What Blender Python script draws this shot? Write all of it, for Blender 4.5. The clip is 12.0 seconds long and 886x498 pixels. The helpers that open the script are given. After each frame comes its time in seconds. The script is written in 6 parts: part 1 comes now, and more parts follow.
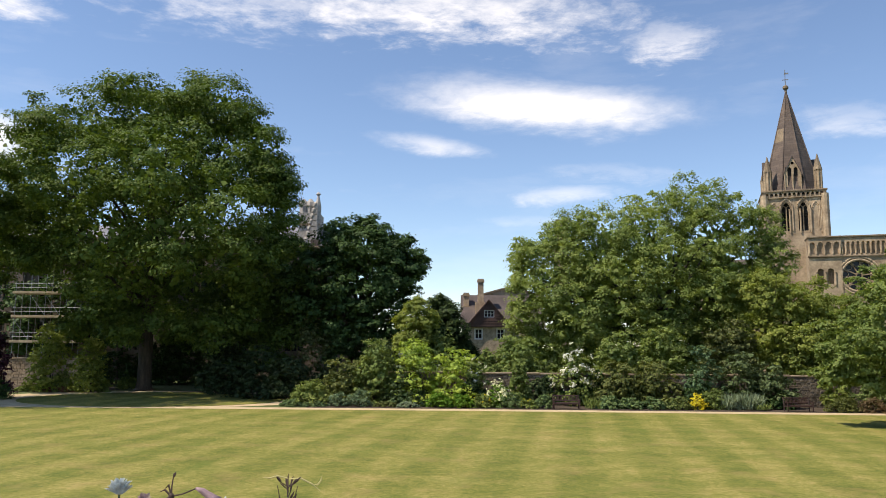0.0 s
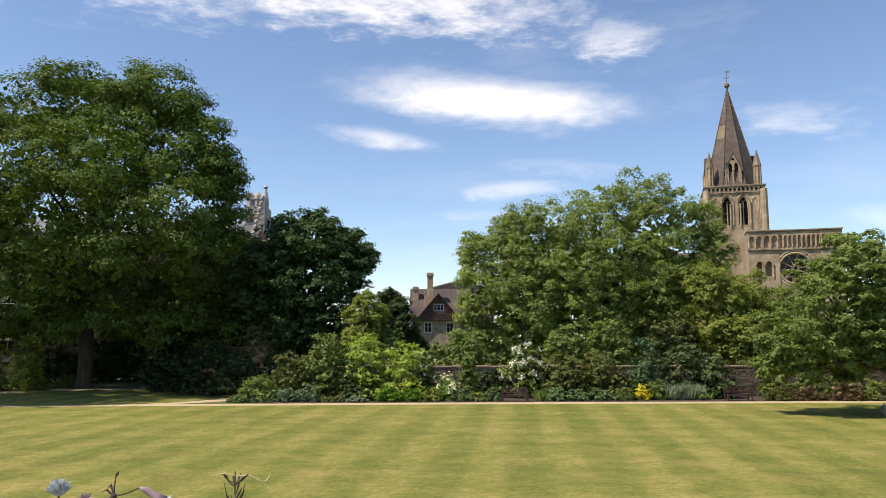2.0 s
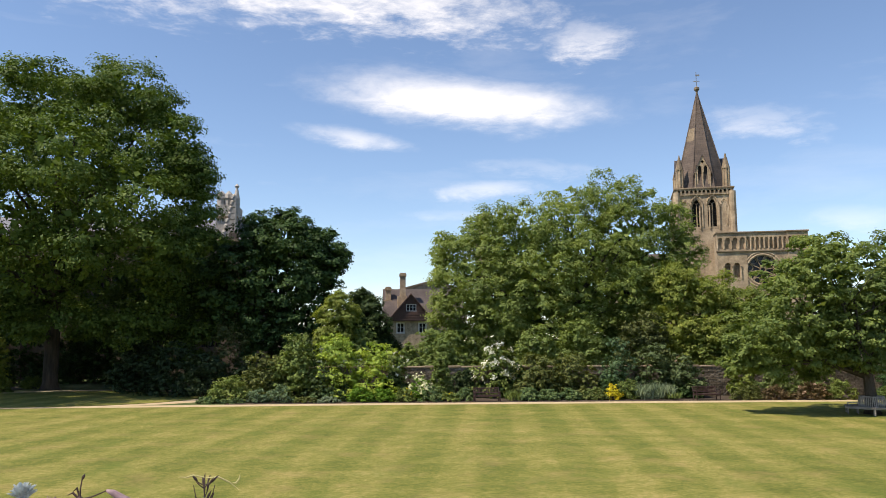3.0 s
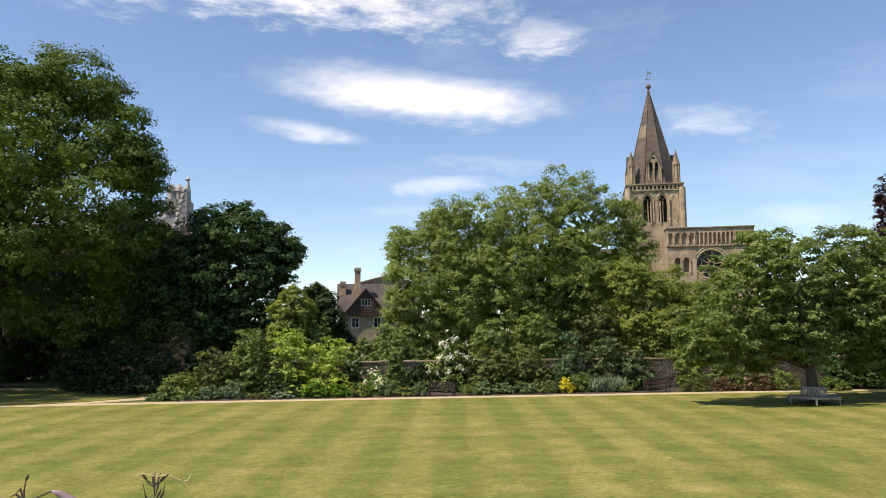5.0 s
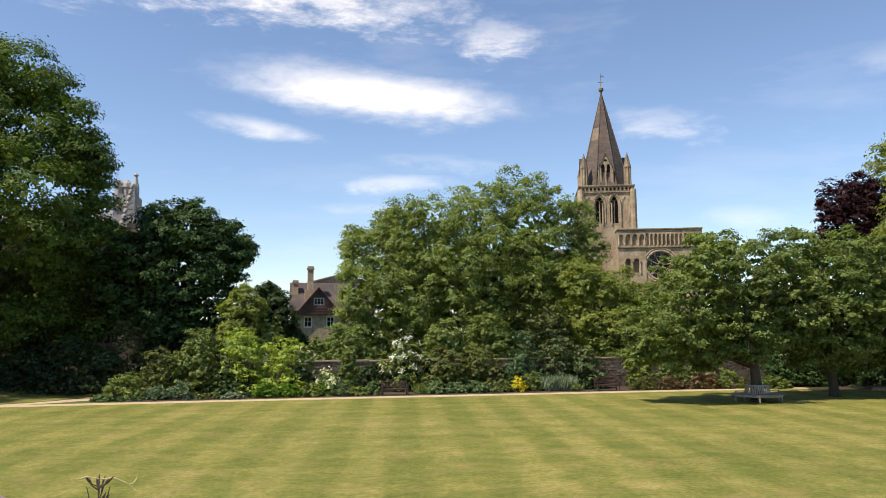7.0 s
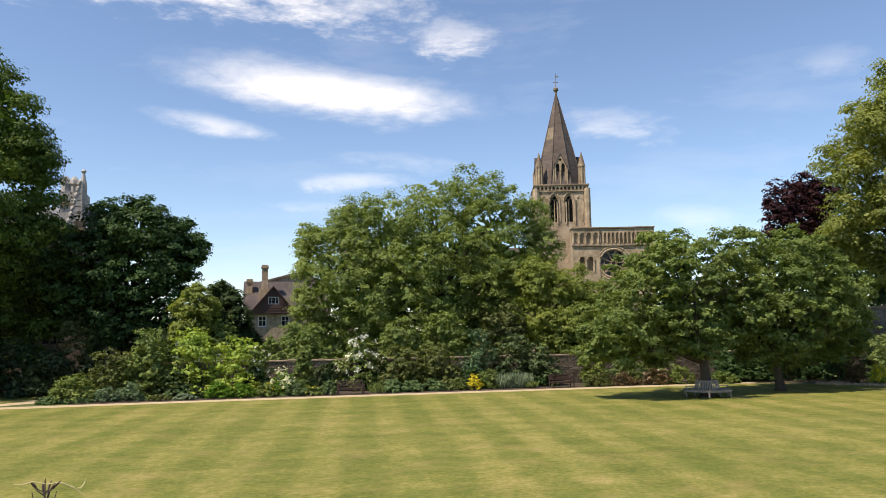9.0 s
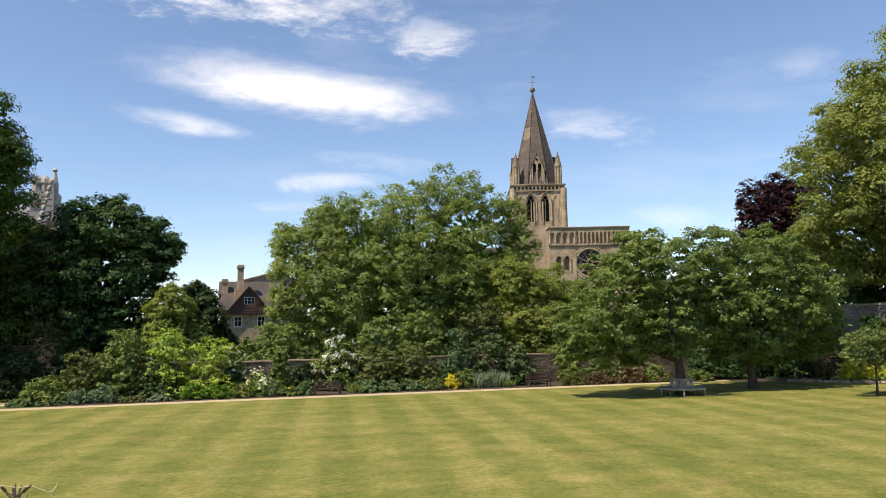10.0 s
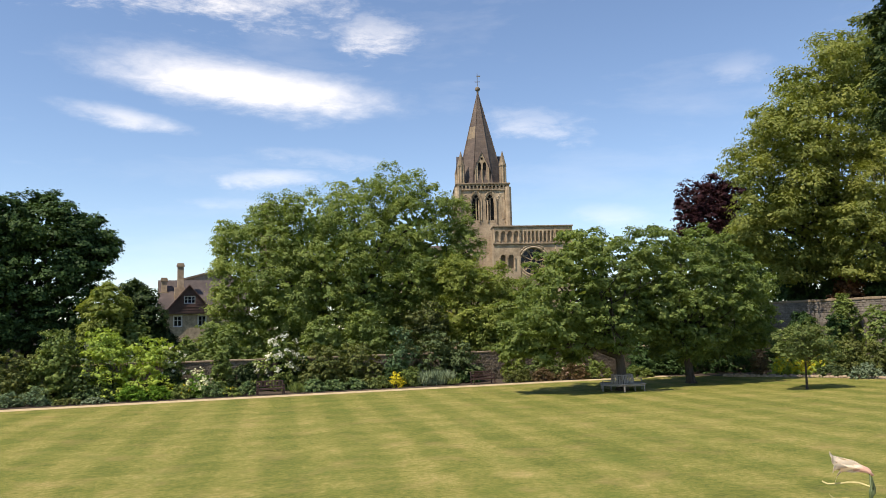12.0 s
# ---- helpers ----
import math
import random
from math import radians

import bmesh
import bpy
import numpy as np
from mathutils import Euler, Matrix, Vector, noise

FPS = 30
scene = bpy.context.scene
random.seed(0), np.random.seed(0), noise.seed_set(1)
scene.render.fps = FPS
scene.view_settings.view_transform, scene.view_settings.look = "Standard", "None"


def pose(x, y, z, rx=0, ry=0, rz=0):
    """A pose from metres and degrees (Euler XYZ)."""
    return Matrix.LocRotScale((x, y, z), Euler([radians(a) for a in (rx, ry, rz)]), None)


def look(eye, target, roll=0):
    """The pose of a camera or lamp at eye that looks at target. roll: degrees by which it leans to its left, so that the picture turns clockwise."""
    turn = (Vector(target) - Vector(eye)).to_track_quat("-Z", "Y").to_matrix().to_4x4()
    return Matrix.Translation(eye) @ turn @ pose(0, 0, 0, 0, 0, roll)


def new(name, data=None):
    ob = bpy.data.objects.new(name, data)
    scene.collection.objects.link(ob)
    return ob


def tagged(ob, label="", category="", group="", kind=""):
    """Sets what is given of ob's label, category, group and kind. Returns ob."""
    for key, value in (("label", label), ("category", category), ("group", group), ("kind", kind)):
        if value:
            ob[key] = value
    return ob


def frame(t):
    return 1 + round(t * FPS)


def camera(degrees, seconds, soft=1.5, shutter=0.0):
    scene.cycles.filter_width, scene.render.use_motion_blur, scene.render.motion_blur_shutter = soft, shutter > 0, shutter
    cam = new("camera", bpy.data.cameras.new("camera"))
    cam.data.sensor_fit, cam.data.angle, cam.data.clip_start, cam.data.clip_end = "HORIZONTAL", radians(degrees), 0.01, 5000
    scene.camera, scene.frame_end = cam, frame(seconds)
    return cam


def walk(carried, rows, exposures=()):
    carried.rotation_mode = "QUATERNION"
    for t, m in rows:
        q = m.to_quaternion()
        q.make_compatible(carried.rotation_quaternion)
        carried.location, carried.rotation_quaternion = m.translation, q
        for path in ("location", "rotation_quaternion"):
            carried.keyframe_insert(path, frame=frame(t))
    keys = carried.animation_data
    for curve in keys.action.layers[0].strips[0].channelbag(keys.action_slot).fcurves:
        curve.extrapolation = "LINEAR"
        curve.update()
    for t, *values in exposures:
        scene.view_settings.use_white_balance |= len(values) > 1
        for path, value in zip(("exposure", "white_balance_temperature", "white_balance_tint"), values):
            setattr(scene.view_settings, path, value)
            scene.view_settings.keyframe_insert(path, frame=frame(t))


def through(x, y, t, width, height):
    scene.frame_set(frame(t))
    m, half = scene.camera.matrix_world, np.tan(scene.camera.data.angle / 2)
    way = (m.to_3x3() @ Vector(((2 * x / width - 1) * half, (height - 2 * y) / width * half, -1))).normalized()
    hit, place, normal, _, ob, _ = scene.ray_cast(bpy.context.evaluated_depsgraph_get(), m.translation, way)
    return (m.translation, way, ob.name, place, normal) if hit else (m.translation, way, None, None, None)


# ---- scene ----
cam = camera(60.94, 12.0, soft=0.9)
EYE = 4.2
# seconds, yaw, pitch, lean: the camera turns where it stands
ROWS = [
    (0.0, -0.00, 7.30, 0.50),
    (0.5, -0.32, 7.19, 0.33),
    (1.0, -1.02, 7.21, 0.17),
    (1.5, -2.51, 7.05, 0.03),
    (2.0, -3.87, 6.85, -0.02),
    (2.5, -5.04, 6.85, 0.04),
    (3.0, -5.96, 6.87, -0.06),
    (5.0, -9.39, 6.45, -0.38),
    (5.5, -10.46, 6.33, -0.32),
    (6.0, -11.70, 6.36, -0.33),
    (6.5, -12.41, 6.40, -0.35),
    (7.0, -12.90, 6.38, -0.33),
    (9.0, -16.25, 6.23, -0.71),
    (9.5, -17.08, 6.21, -0.86),
    (10.0, -18.00, 6.18, -0.94),
    (10.5, -19.06, 6.03, -1.02),
    (11.0, -20.26, 6.07, -1.20),
    (11.5, -21.42, 5.99, -1.21),
    (12.0, -22.19, 5.97, -1.29),
]
walk(cam, [(t, pose(0, 0, EYE, 0, 0, yaw) @ pose(0, 0, 0, 90 + pitch) @ pose(0, 0, 0, 0, 0, lean)) for t, yaw, pitch, lean in ROWS],
     exposures=[(0.0, 0.42, 6500, 13.5), (12.0, 0.42, 6500, 13.5)])

# ---- light ----
SUN_FROM = Vector((-0.95, -0.31, 0))
SUN_ELEV = 56.0
sun_az = math.atan2(SUN_FROM.x, SUN_FROM.y)
world = bpy.data.worlds.new("sky")
scene.world = world
world.use_nodes = True
wn, wl = world.node_tree.nodes, world.node_tree.links
wn.clear()


def wnode(kind, **kw):
    n = wn.new(kind)
    for k, v in kw.items():
        n.inputs[k].default_value = v
    return n


def wmath(op, a, b=None, c=None):
    n = wn.new("ShaderNodeMath")
    n.operation = op
    for i, v in enumerate((a, b, c)):
        if v is None:
            continue
        if isinstance(v, (int, float)):
            n.inputs[i].default_value = v
        else:
            wl.new(v, n.inputs[i])
    return n.outputs[0]


sky = wn.new("ShaderNodeTexSky")
sky.sky_type = "NISHITA"
sky.sun_disc = False
sky.sun_elevation = radians(SUN_ELEV)
sky.sun_rotation = sun_az
sky.air_density, sky.dust_density, sky.ozone_density, sky.altitude = 1.0, 0.05, 1.8, 400
coord = wn.new("ShaderNodeTexCoord")
sep = wn.new("ShaderNodeSeparateXYZ")
wl.new(coord.outputs["Generated"], sep.inputs[0])
azim = wmath("MULTIPLY", wmath("ARCTAN2", sep.outputs[0], sep.outputs[1]), 57.2958)
elev = wmath("MULTIPLY", wmath("ARCSINE", sep.outputs[2]), 57.2958)


def wnoise(sx, sy, detail, rough, shift):
    comb = wn.new("ShaderNodeCombineXYZ")
    wl.new(wmath("MULTIPLY", azim, sx), comb.inputs[0])
    wl.new(wmath("MULTIPLY", elev, sy), comb.inputs[1])
    comb.inputs[2].default_value = shift
    n = wnode("ShaderNodeTexNoise", Scale=1.0, Detail=detail, Roughness=rough)
    n.inputs["Distortion"].default_value = 0.25
    wl.new(comb.outputs[0], n.inputs["Vector"])
    return n.outputs["Fac"]


fine = wnoise(0.3, 1.0, 9.0, 0.64, 3.1)
fleck = wnoise(0.5, 1.1, 7.0, 0.6, 5.7)
wisp = wnoise(0.07, 0.28, 6.0, 0.6, 9.4)


def cloud(az, el, half_w, half_h, slope, strength, rough=0.7):
    """One soft streak of cloud: its middle and half sizes in degrees."""
    da = wmath("SUBTRACT", azim, az)
    de = wmath("SUBTRACT", wmath("SUBTRACT", elev, el), wmath("MULTIPLY", da, slope))
    de = wmath("ADD", de, wmath("MULTIPLY", wmath("SUBTRACT", wisp, 0.5), half_h * 0.9))
    de = wmath("ADD", de, wmath("MULTIPLY", wmath("SUBTRACT", fine, 0.5), half_h * 1.6 * rough))
    da = wmath("ADD", da, wmath("MULTIPLY", wmath("SUBTRACT", fleck, 0.5), half_w * 1.1 * rough))
    da = wmath("DIVIDE", da, half_w)
    de = wmath("DIVIDE", de, half_h)
    r = wmath("ADD", wmath("MULTIPLY", da, da), wmath("MULTIPLY", de, de))
    soft = wmath("SUBTRACT", 1.0, r)
    n = wmath("MULTIPLY", wmath("SUBTRACT", fine, 0.5), 2.2 * rough)
    v = wn.new("ShaderNodeClamp")
    wl.new(wmath("MULTIPLY", wmath("ADD", soft, n), strength), v.inputs[0])
    m = wn.new("ShaderNodeClamp")
    wl.new(soft, m.inputs[0])
    return wmath("MULTIPLY", v.outputs[0], wmath("POWER", m.outputs[0], 1.5))


CLOUDS = [
    (7.6, 17.85, 14.5, 2.75, -0.095, 1.02, 0.36),
    (-1.0, 15.05, 5.8, 1.0, -0.13, 0.46, 0.7),
    (-1.0, 25.2, 21.0, 3.8, -0.05, 0.6, 1.0),
    (17.2, 21.9, 4.8, 2.0, -0.04, 0.44, 1.2),
    (9.2, 11.3, 6.0, 1.1, 0.0, 0.42, 0.8),
    (29.3, 15.2, 5.4, 1.7, -0.17, 0.24, 1.2),
    (-32.0, 13.2, 3.8, 2.4, 0.0, 0.9, 0.6),
    (34.8, 8.1, 4.4, 1.2, -0.05, 0.2, 0.8),
    (-31.5, 22.4, 4.4, 2.0, 0.0, 0.55, 1.0),
    (44.2, 17.7, 3.2, 1.4, 0.0, 0.16, 1.0),
    (7.5, 9.4, 6.0, 0.7, 0.0, 0.16, 1.0),
    (13.5, 12.8, 6.5, 0.9, -0.1, 0.16, 1.2),
    (-17.0, 25.0, 15.0, 3.4, 0.02, 0.35, 1.2),
]
cover = None
for c in CLOUDS:
    v = cloud(*c)
    cover = v if cover is None else wmath("MAXIMUM", cover, v)
thin = wn.new("ShaderNodeMapRange")
thin.inputs["From Min"].default_value, thin.inputs["From Max"].default_value = 0.52, 0.85
thin.inputs["To Max"].default_value = 0.14
wl.new(wisp, thin.inputs["Value"])
cover = wmath("MAXIMUM", cover, thin.outputs[0])
mix = wn.new("ShaderNodeMix")
mix.data_type = "RGBA"
wl.new(cover, mix.inputs["Factor"])
wl.new(sky.outputs[0], mix.inputs["A"])
mix.inputs["B"].default_value = (8.6, 8.2, 7.6, 1)
back = wnode("ShaderNodeBackground", Strength=0.124)
wl.new(mix.outputs["Result"], back.inputs[0])
wl.new(back.outputs[0], wn.new("ShaderNodeOutputWorld").inputs[0])

lamp = bpy.data.lights.new("sun", "SUN")
lamp.energy, lamp.angle, lamp.color = 4.4, radians(0.55), (1.0, 0.90, 0.74)
sun = new("sun", lamp)
sun.matrix_world = look(Vector((0, 0, 60)) + Vector((SUN_FROM.x, SUN_FROM.y, math.tan(radians(SUN_ELEV)) * SUN_FROM.length)), (0, 0, 60))

# ---- materials ----


def material(name, rough=0.8, metal=0.0):
    m = bpy.data.materials.new(name)
    m.use_nodes = True
    b = m.node_tree.nodes["Principled BSDF"]
    b.inputs["Roughness"].default_value, b.inputs["Metallic"].default_value = rough, metal
    return m, m.node_tree.nodes, m.node_tree.links, b


def noise_node(nodes, links, scale, detail=6, rough=0.6, where="Object", stretch=None):
    t = nodes.new("ShaderNodeTexCoord")
    n = nodes.new("ShaderNodeTexNoise")
    n.inputs["Scale"].default_value, n.inputs["Detail"].default_value, n.inputs["Roughness"].default_value = scale, detail, rough
    src = t.outputs[where]
    if stretch:
        mp = nodes.new("ShaderNodeMapping")
        mp.inputs["Scale"].default_value = stretch
        links.new(src, mp.inputs[0])
        src = mp.outputs[0]
    links.new(src, n.inputs["Vector"])
    return n.outputs["Fac"]


def ramp(nodes, links, fac, stops):
    r = nodes.new("ShaderNodeValToRGB")
    while len(r.color_ramp.elements) < len(stops):
        r.color_ramp.elements.new(0.5)
    for e, (p, c) in zip(r.color_ramp.elements, stops):
        e.position, e.color = p, (*c, 1)
    links.new(fac, r.inputs[0])
    return r.outputs[0]


def blend(nodes, links, fac, a, b, mode="MIX"):
    m = nodes.new("ShaderNodeMix")
    m.data_type, m.blend_type = "RGBA", mode
    for key, v in (("Factor", fac), ("A", a), ("B", b)):
        if isinstance(v, (int, float)):
            m.inputs[key].default_value = v
        elif isinstance(v, tuple):
            m.inputs[key].default_value = (*v, 1)
        else:
            links.new(v, m.inputs[key])
    return m.outputs["Result"]


def bump(nodes, links, bsdf, height, strength, distance):
    b = nodes.new("ShaderNodeBump")
    b.inputs["Strength"].default_value, b.inputs["Distance"].default_value = strength, distance
    links.new(height, b.inputs["Height"])
    links.new(b.outputs[0], bsdf.inputs["Normal"])


def surface(name, dark, light, scale, rough=0.85, fine=None, relief=0.3, depth=0.02, stretch=None, metal=0.0, vary=0.0):
    """Two scales of noise between two colours, with relief."""
    m, n, l, b = material(name, rough, metal)
    big = noise_node(n, l, scale, stretch=stretch)
    small = noise_node(n, l, fine or scale * 9, stretch=stretch)
    mid = tuple((a + c) / 2 for a, c in zip(dark, light))
    col = ramp(n, l, big, [(0.3, dark), (0.5, mid), (0.7, light)])
    shade = ramp(n, l, small, [(0.3, (0.72, 0.72, 0.72)), (0.7, (1.15, 1.15, 1.15))])
    col = blend(n, l, 1.0, col, shade, "MULTIPLY")
    if vary:
        info = n.new("ShaderNodeObjectInfo")
        r = ramp(n, l, info.outputs["Random"], [(0.0, (1 - vary,) * 3), (1.0, (1 + vary,) * 3)])
        col = blend(n, l, 1.0, col, r, "MULTIPLY")
    l.new(col, b.inputs["Base Color"])
    bump(n, l, b, small, relief, depth)
    return m


def leaf_material(name, dark, light, tip=None, glow=0.36, gloss=0.6, through=(1.25, 1.3, 0.6)):
    """Foliage: colour varies leaf by leaf, and light passes through."""
    m, n, l, b = material(name, gloss)
    geo = n.new("ShaderNodeNewGeometry")
    stops = [(0.0, dark), (0.6, light)]
    if tip:
        stops.append((1.0, tip))
    col = ramp(n, l, geo.outputs["Random Per Island"], stops)
    patch = noise_node(n, l, 0.35, 3)
    col = blend(n, l, 1.0, col, ramp(n, l, patch, [(0.3, (0.75, 0.8, 0.8)), (0.7, (1.2, 1.12, 0.95))]), "MULTIPLY")
    l.new(col, b.inputs["Base Color"])
    b.inputs["Specular IOR Level"].default_value = 0.18
    t = n.new("ShaderNodeBsdfTranslucent")
    l.new(blend(n, l, 1.0, col, through, "MULTIPLY"), t.inputs[0])
    mx = n.new("ShaderNodeMixShader")
    mx.inputs[0].default_value = glow
    l.new(b.outputs[0], mx.inputs[1])
    l.new(t.outputs[0], mx.inputs[2])
    l.new(mx.outputs[0], n["Material Output"].inputs[0])
    return m


# lawn: mown in stripes one way and, fainter, across
LAWN_TURN, STRIPE, PHASE = 10.0, 2.68, -0.72
m, n, l, b = material("mown_grass", 0.9)
lawn_mat = m
tc = n.new("ShaderNodeTexCoord")
mp = n.new("ShaderNodeMapping")
mp.inputs["Rotation"].default_value = (0, 0, radians(LAWN_TURN))
l.new(tc.outputs["Object"], mp.inputs[0])
sp = n.new("ShaderNodeSeparateXYZ")
l.new(mp.outputs[0], sp.inputs[0])


def lawn_math(op, a, c=None):
    k = n.new("ShaderNodeMath")
    k.operation = op
    for i, v in enumerate((a, c)):
        if v is None:
            continue
        if isinstance(v, (int, float)):
            k.inputs[i].default_value = v
        else:
            l.new(v, k.inputs[i])
    return k.outputs[0]


wob = noise_node(n, l, 0.3, 3)
along = lawn_math("ADD", sp.outputs[0], lawn_math("MULTIPLY", lawn_math("SUBTRACT", wob, 0.5), 0.5))
s1 = lawn_math("SINE", lawn_math("MULTIPLY", lawn_math("ADD", along, PHASE), 2 * math.pi / STRIPE))
s1 = lawn_math("MULTIPLY", s1, 2.2)
across = lawn_math("ADD", sp.outputs[1], lawn_math("MULTIPLY", lawn_math("SUBTRACT", noise_node(n, l, 0.3, 3), 0.5), 1.2))
s2 = lawn_math("SINE", lawn_math("MULTIPLY", across, 2 * math.pi / 2.9))
cl = n.new("ShaderNodeClamp")
cl.inputs["Min"].default_value, cl.inputs["Max"].default_value = -1, 1
l.new(s1, cl.inputs[0])
fade = noise_node(n, l, 0.12, 3)
val = lawn_math("ADD", lawn_math("MULTIPLY", cl.outputs[0], lawn_math("MULTIPLY", fade, 0.25)), lawn_math("MULTIPLY", s2, 0.06))
val = lawn_math("ADD", val, lawn_math("MULTIPLY", lawn_math("SUBTRACT", noise_node(n, l, 0.16, 3), 0.5), 0.9))
val = lawn_math("ADD", val, lawn_math("MULTIPLY", lawn_math("SUBTRACT", noise_node(n, l, 1.0, 8, 0.72), 0.5), 1.5))
val = lawn_math("ADD", val, lawn_math("MULTIPLY", lawn_math("SUBTRACT", noise_node(n, l, 6.0, 9, 0.9), 0.5), 3.6))
val = lawn_math("ADD", val, lawn_math("MULTIPLY", lawn_math("SUBTRACT", noise_node(n, l, 38.0, 4, 0.8), 0.5), 1.6))
val = lawn_math("ADD", lawn_math("MULTIPLY", val, 0.5), 0.5)
green = ramp(n, l, val, [(0.08, (0.062, 0.082, 0.015)), (0.42, (0.150, 0.163, 0.031)), (0.64, (0.250, 0.228, 0.058)), (0.94, (0.43, 0.325, 0.13))])
dry = n.new("ShaderNodeMapRange")
dry.inputs["From Min"].default_value, dry.inputs["From Max"].default_value, dry.inputs["To Max"].default_value = 0.52, 0.72, 0.5
l.new(noise_node(n, l, 0.55, 6, 0.65), dry.inputs["Value"])
green = blend(n, l, dry.outputs[0], green, (0.30, 0.215, 0.085))
lush = n.new("ShaderNodeMapRange")
lush.inputs["From Min"].default_value, lush.inputs["From Max"].default_value, lush.inputs["To Max"].default_value = 0.54, 0.72, 0.45
l.new(noise_node(n, l, 0.4, 5, 0.6, stretch=(1.3, 0.8, 1)), lush.inputs["Value"])
green = blend(n, l, lush.outputs[0], green, (0.105, 0.150, 0.024))
l.new(green, b.inputs["Base Color"])
b.inputs["Specular IOR Level"].default_value = 0.15
bump(n, l, b, noise_node(n, l, 30.0, 4, 0.7), 0.6, 0.03)

gravel_mat = surface("path_gravel", (0.42, 0.31, 0.17), (0.62, 0.49, 0.30), 1.2, 0.95, 30, 0.5, 0.01)
soil_mat = surface("bed_soil", (0.035, 0.024, 0.015), (0.10, 0.07, 0.045), 1.5, 0.95, 20, 0.8, 0.04)
ground_mat = surface("rough_grass", (0.05, 0.075, 0.015), (0.12, 0.14, 0.035), 0.1, 0.95, 6, 0.6, 0.05)
bark_mat = surface("bark", (0.035, 0.027, 0.02), (0.10, 0.078, 0.056), 1.5, 0.9, 9, 0.9, 0.06, stretch=(4, 4, 0.6))
stone_mat = surface("limestone", (0.23, 0.165, 0.10), (0.53, 0.41, 0.27), 0.5, 0.9, 3.0, 0.4, 0.05, vary=0.1)
stone_dark = surface("weathered_limestone", (0.14, 0.105, 0.07), (0.33, 0.25, 0.16), 0.4, 0.9, 3.5, 0.4, 0.05)
stone_pale = surface("pale_ashlar", (0.34, 0.28, 0.20), (0.55, 0.47, 0.35), 0.4, 0.9, 4, 0.3, 0.03)
# hall ashlar with shade put into its colour; hall_pale is its lit copy
shaded_hall_stone = surface("shaded_hall_stone", (0.10, 0.078, 0.062), (0.20, 0.155, 0.12), 0.4, 0.9, 4, 0.3, 0.03)
old_wall = surface("old_wall_stone", (0.11, 0.092, 0.075), (0.28, 0.245, 0.20), 0.7, 0.95, 5, 0.8, 0.05)
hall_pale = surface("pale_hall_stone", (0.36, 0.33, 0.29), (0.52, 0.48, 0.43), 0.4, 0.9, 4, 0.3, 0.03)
house_stone = surface("house_rubble", (0.22, 0.17, 0.115), (0.52, 0.42, 0.30), 2.2, 0.95, 7, 0.6, 0.05)
rubble_mat = surface("rubble_stone", (0.12, 0.095, 0.07), (0.32, 0.26, 0.19), 1.6, 0.95, 7, 0.8, 0.05, vary=0.3)
slate_mat = surface("stone_slate", (0.05, 0.038, 0.034), (0.12, 0.092, 0.08), 0.5, 0.8, 5, 0.5, 0.05)
brown_tile = surface("hung_tile", (0.06, 0.033, 0.028), (0.13, 0.072, 0.058), 1.2, 0.8, 8, 0.5, 0.03)
white_paint = surface("white_paint", (0.66, 0.65, 0.62), (0.8, 0.79, 0.76), 3, 0.6, 20, 0.1, 0.004)
lead_mat = surface("lead", (0.12, 0.125, 0.13), (0.24, 0.24, 0.25), 1, 0.6, 12, 0.2, 0.01)
teak_mat = surface("weathered_teak", (0.22, 0.19, 0.16), (0.40, 0.35, 0.29), 3, 0.85, 30, 0.4, 0.004, stretch=(1, 1, 5))
# brown bench wood, darkened further for the shade around the benches
brown_wood = surface("shade_brown_wood", (0.03, 0.014, 0.012), (0.06, 0.028, 0.022), 3, 0.7, 30, 0.4, 0.004)
steel_mat = surface("galvanised_steel", (0.20, 0.21, 0.22), (0.34, 0.35, 0.36), 4, 0.6, 30, 0.1, 0.003, metal=0.4)
board_mat = surface("scaffold_board", (0.36, 0.27, 0.17), (0.56, 0.45, 0.30), 2, 0.9, 20, 0.3, 0.01)
# near-black colour in place of the shade inside openings
dark_void = surface("painted_shade", (0.012, 0.011, 0.010), (0.03, 0.027, 0.024), 2, 0.8)
m, n, l, b = material("old_glass", 0.08)
glass_mat = m
b.inputs["Base Color"].default_value = (0.016, 0.015, 0.019, 1)
b.inputs["Specular IOR Level"].default_value = 0.25
bump(n, l, b, noise_node(n, l, 2.0, 2), 0.3, 0.03)

LEAF = {}
LEAF["plane"] = leaf_material("sycamore_leaf", (0.066, 0.108, 0.023), (0.100, 0.156, 0.032), (0.137, 0.191, 0.043), 0.26)
LEAF["dark"] = leaf_material("dark_leaf", (0.032, 0.065, 0.024), (0.056, 0.106, 0.032), (0.083, 0.142, 0.041), 0.15)
LEAF["broad"] = leaf_material("broad_leaf", (0.154, 0.212, 0.062), (0.217, 0.282, 0.084), (0.292, 0.347, 0.121))
LEAF["light"] = leaf_material("light_green_leaf", (0.154, 0.203, 0.047), (0.226, 0.275, 0.066), (0.299, 0.336, 0.095))
LEAF["mulberry"] = leaf_material("mulberry_leaf", (0.121, 0.169, 0.054), (0.169, 0.232, 0.069), (0.235, 0.287, 0.093))
LEAF["lime"] = leaf_material("lime_leaf", (0.179, 0.209, 0.058), (0.226, 0.259, 0.071), (0.309, 0.326, 0.097))
LEAF["copper"] = leaf_material("copper_leaf", (0.018, 0.006, 0.010), (0.044, 0.014, 0.018), (0.064, 0.024, 0.024), 0.2)
LEAF["gold"] = leaf_material("golden_leaf", (0.263, 0.356, 0.071), (0.392, 0.498, 0.093), (0.522, 0.598, 0.133))
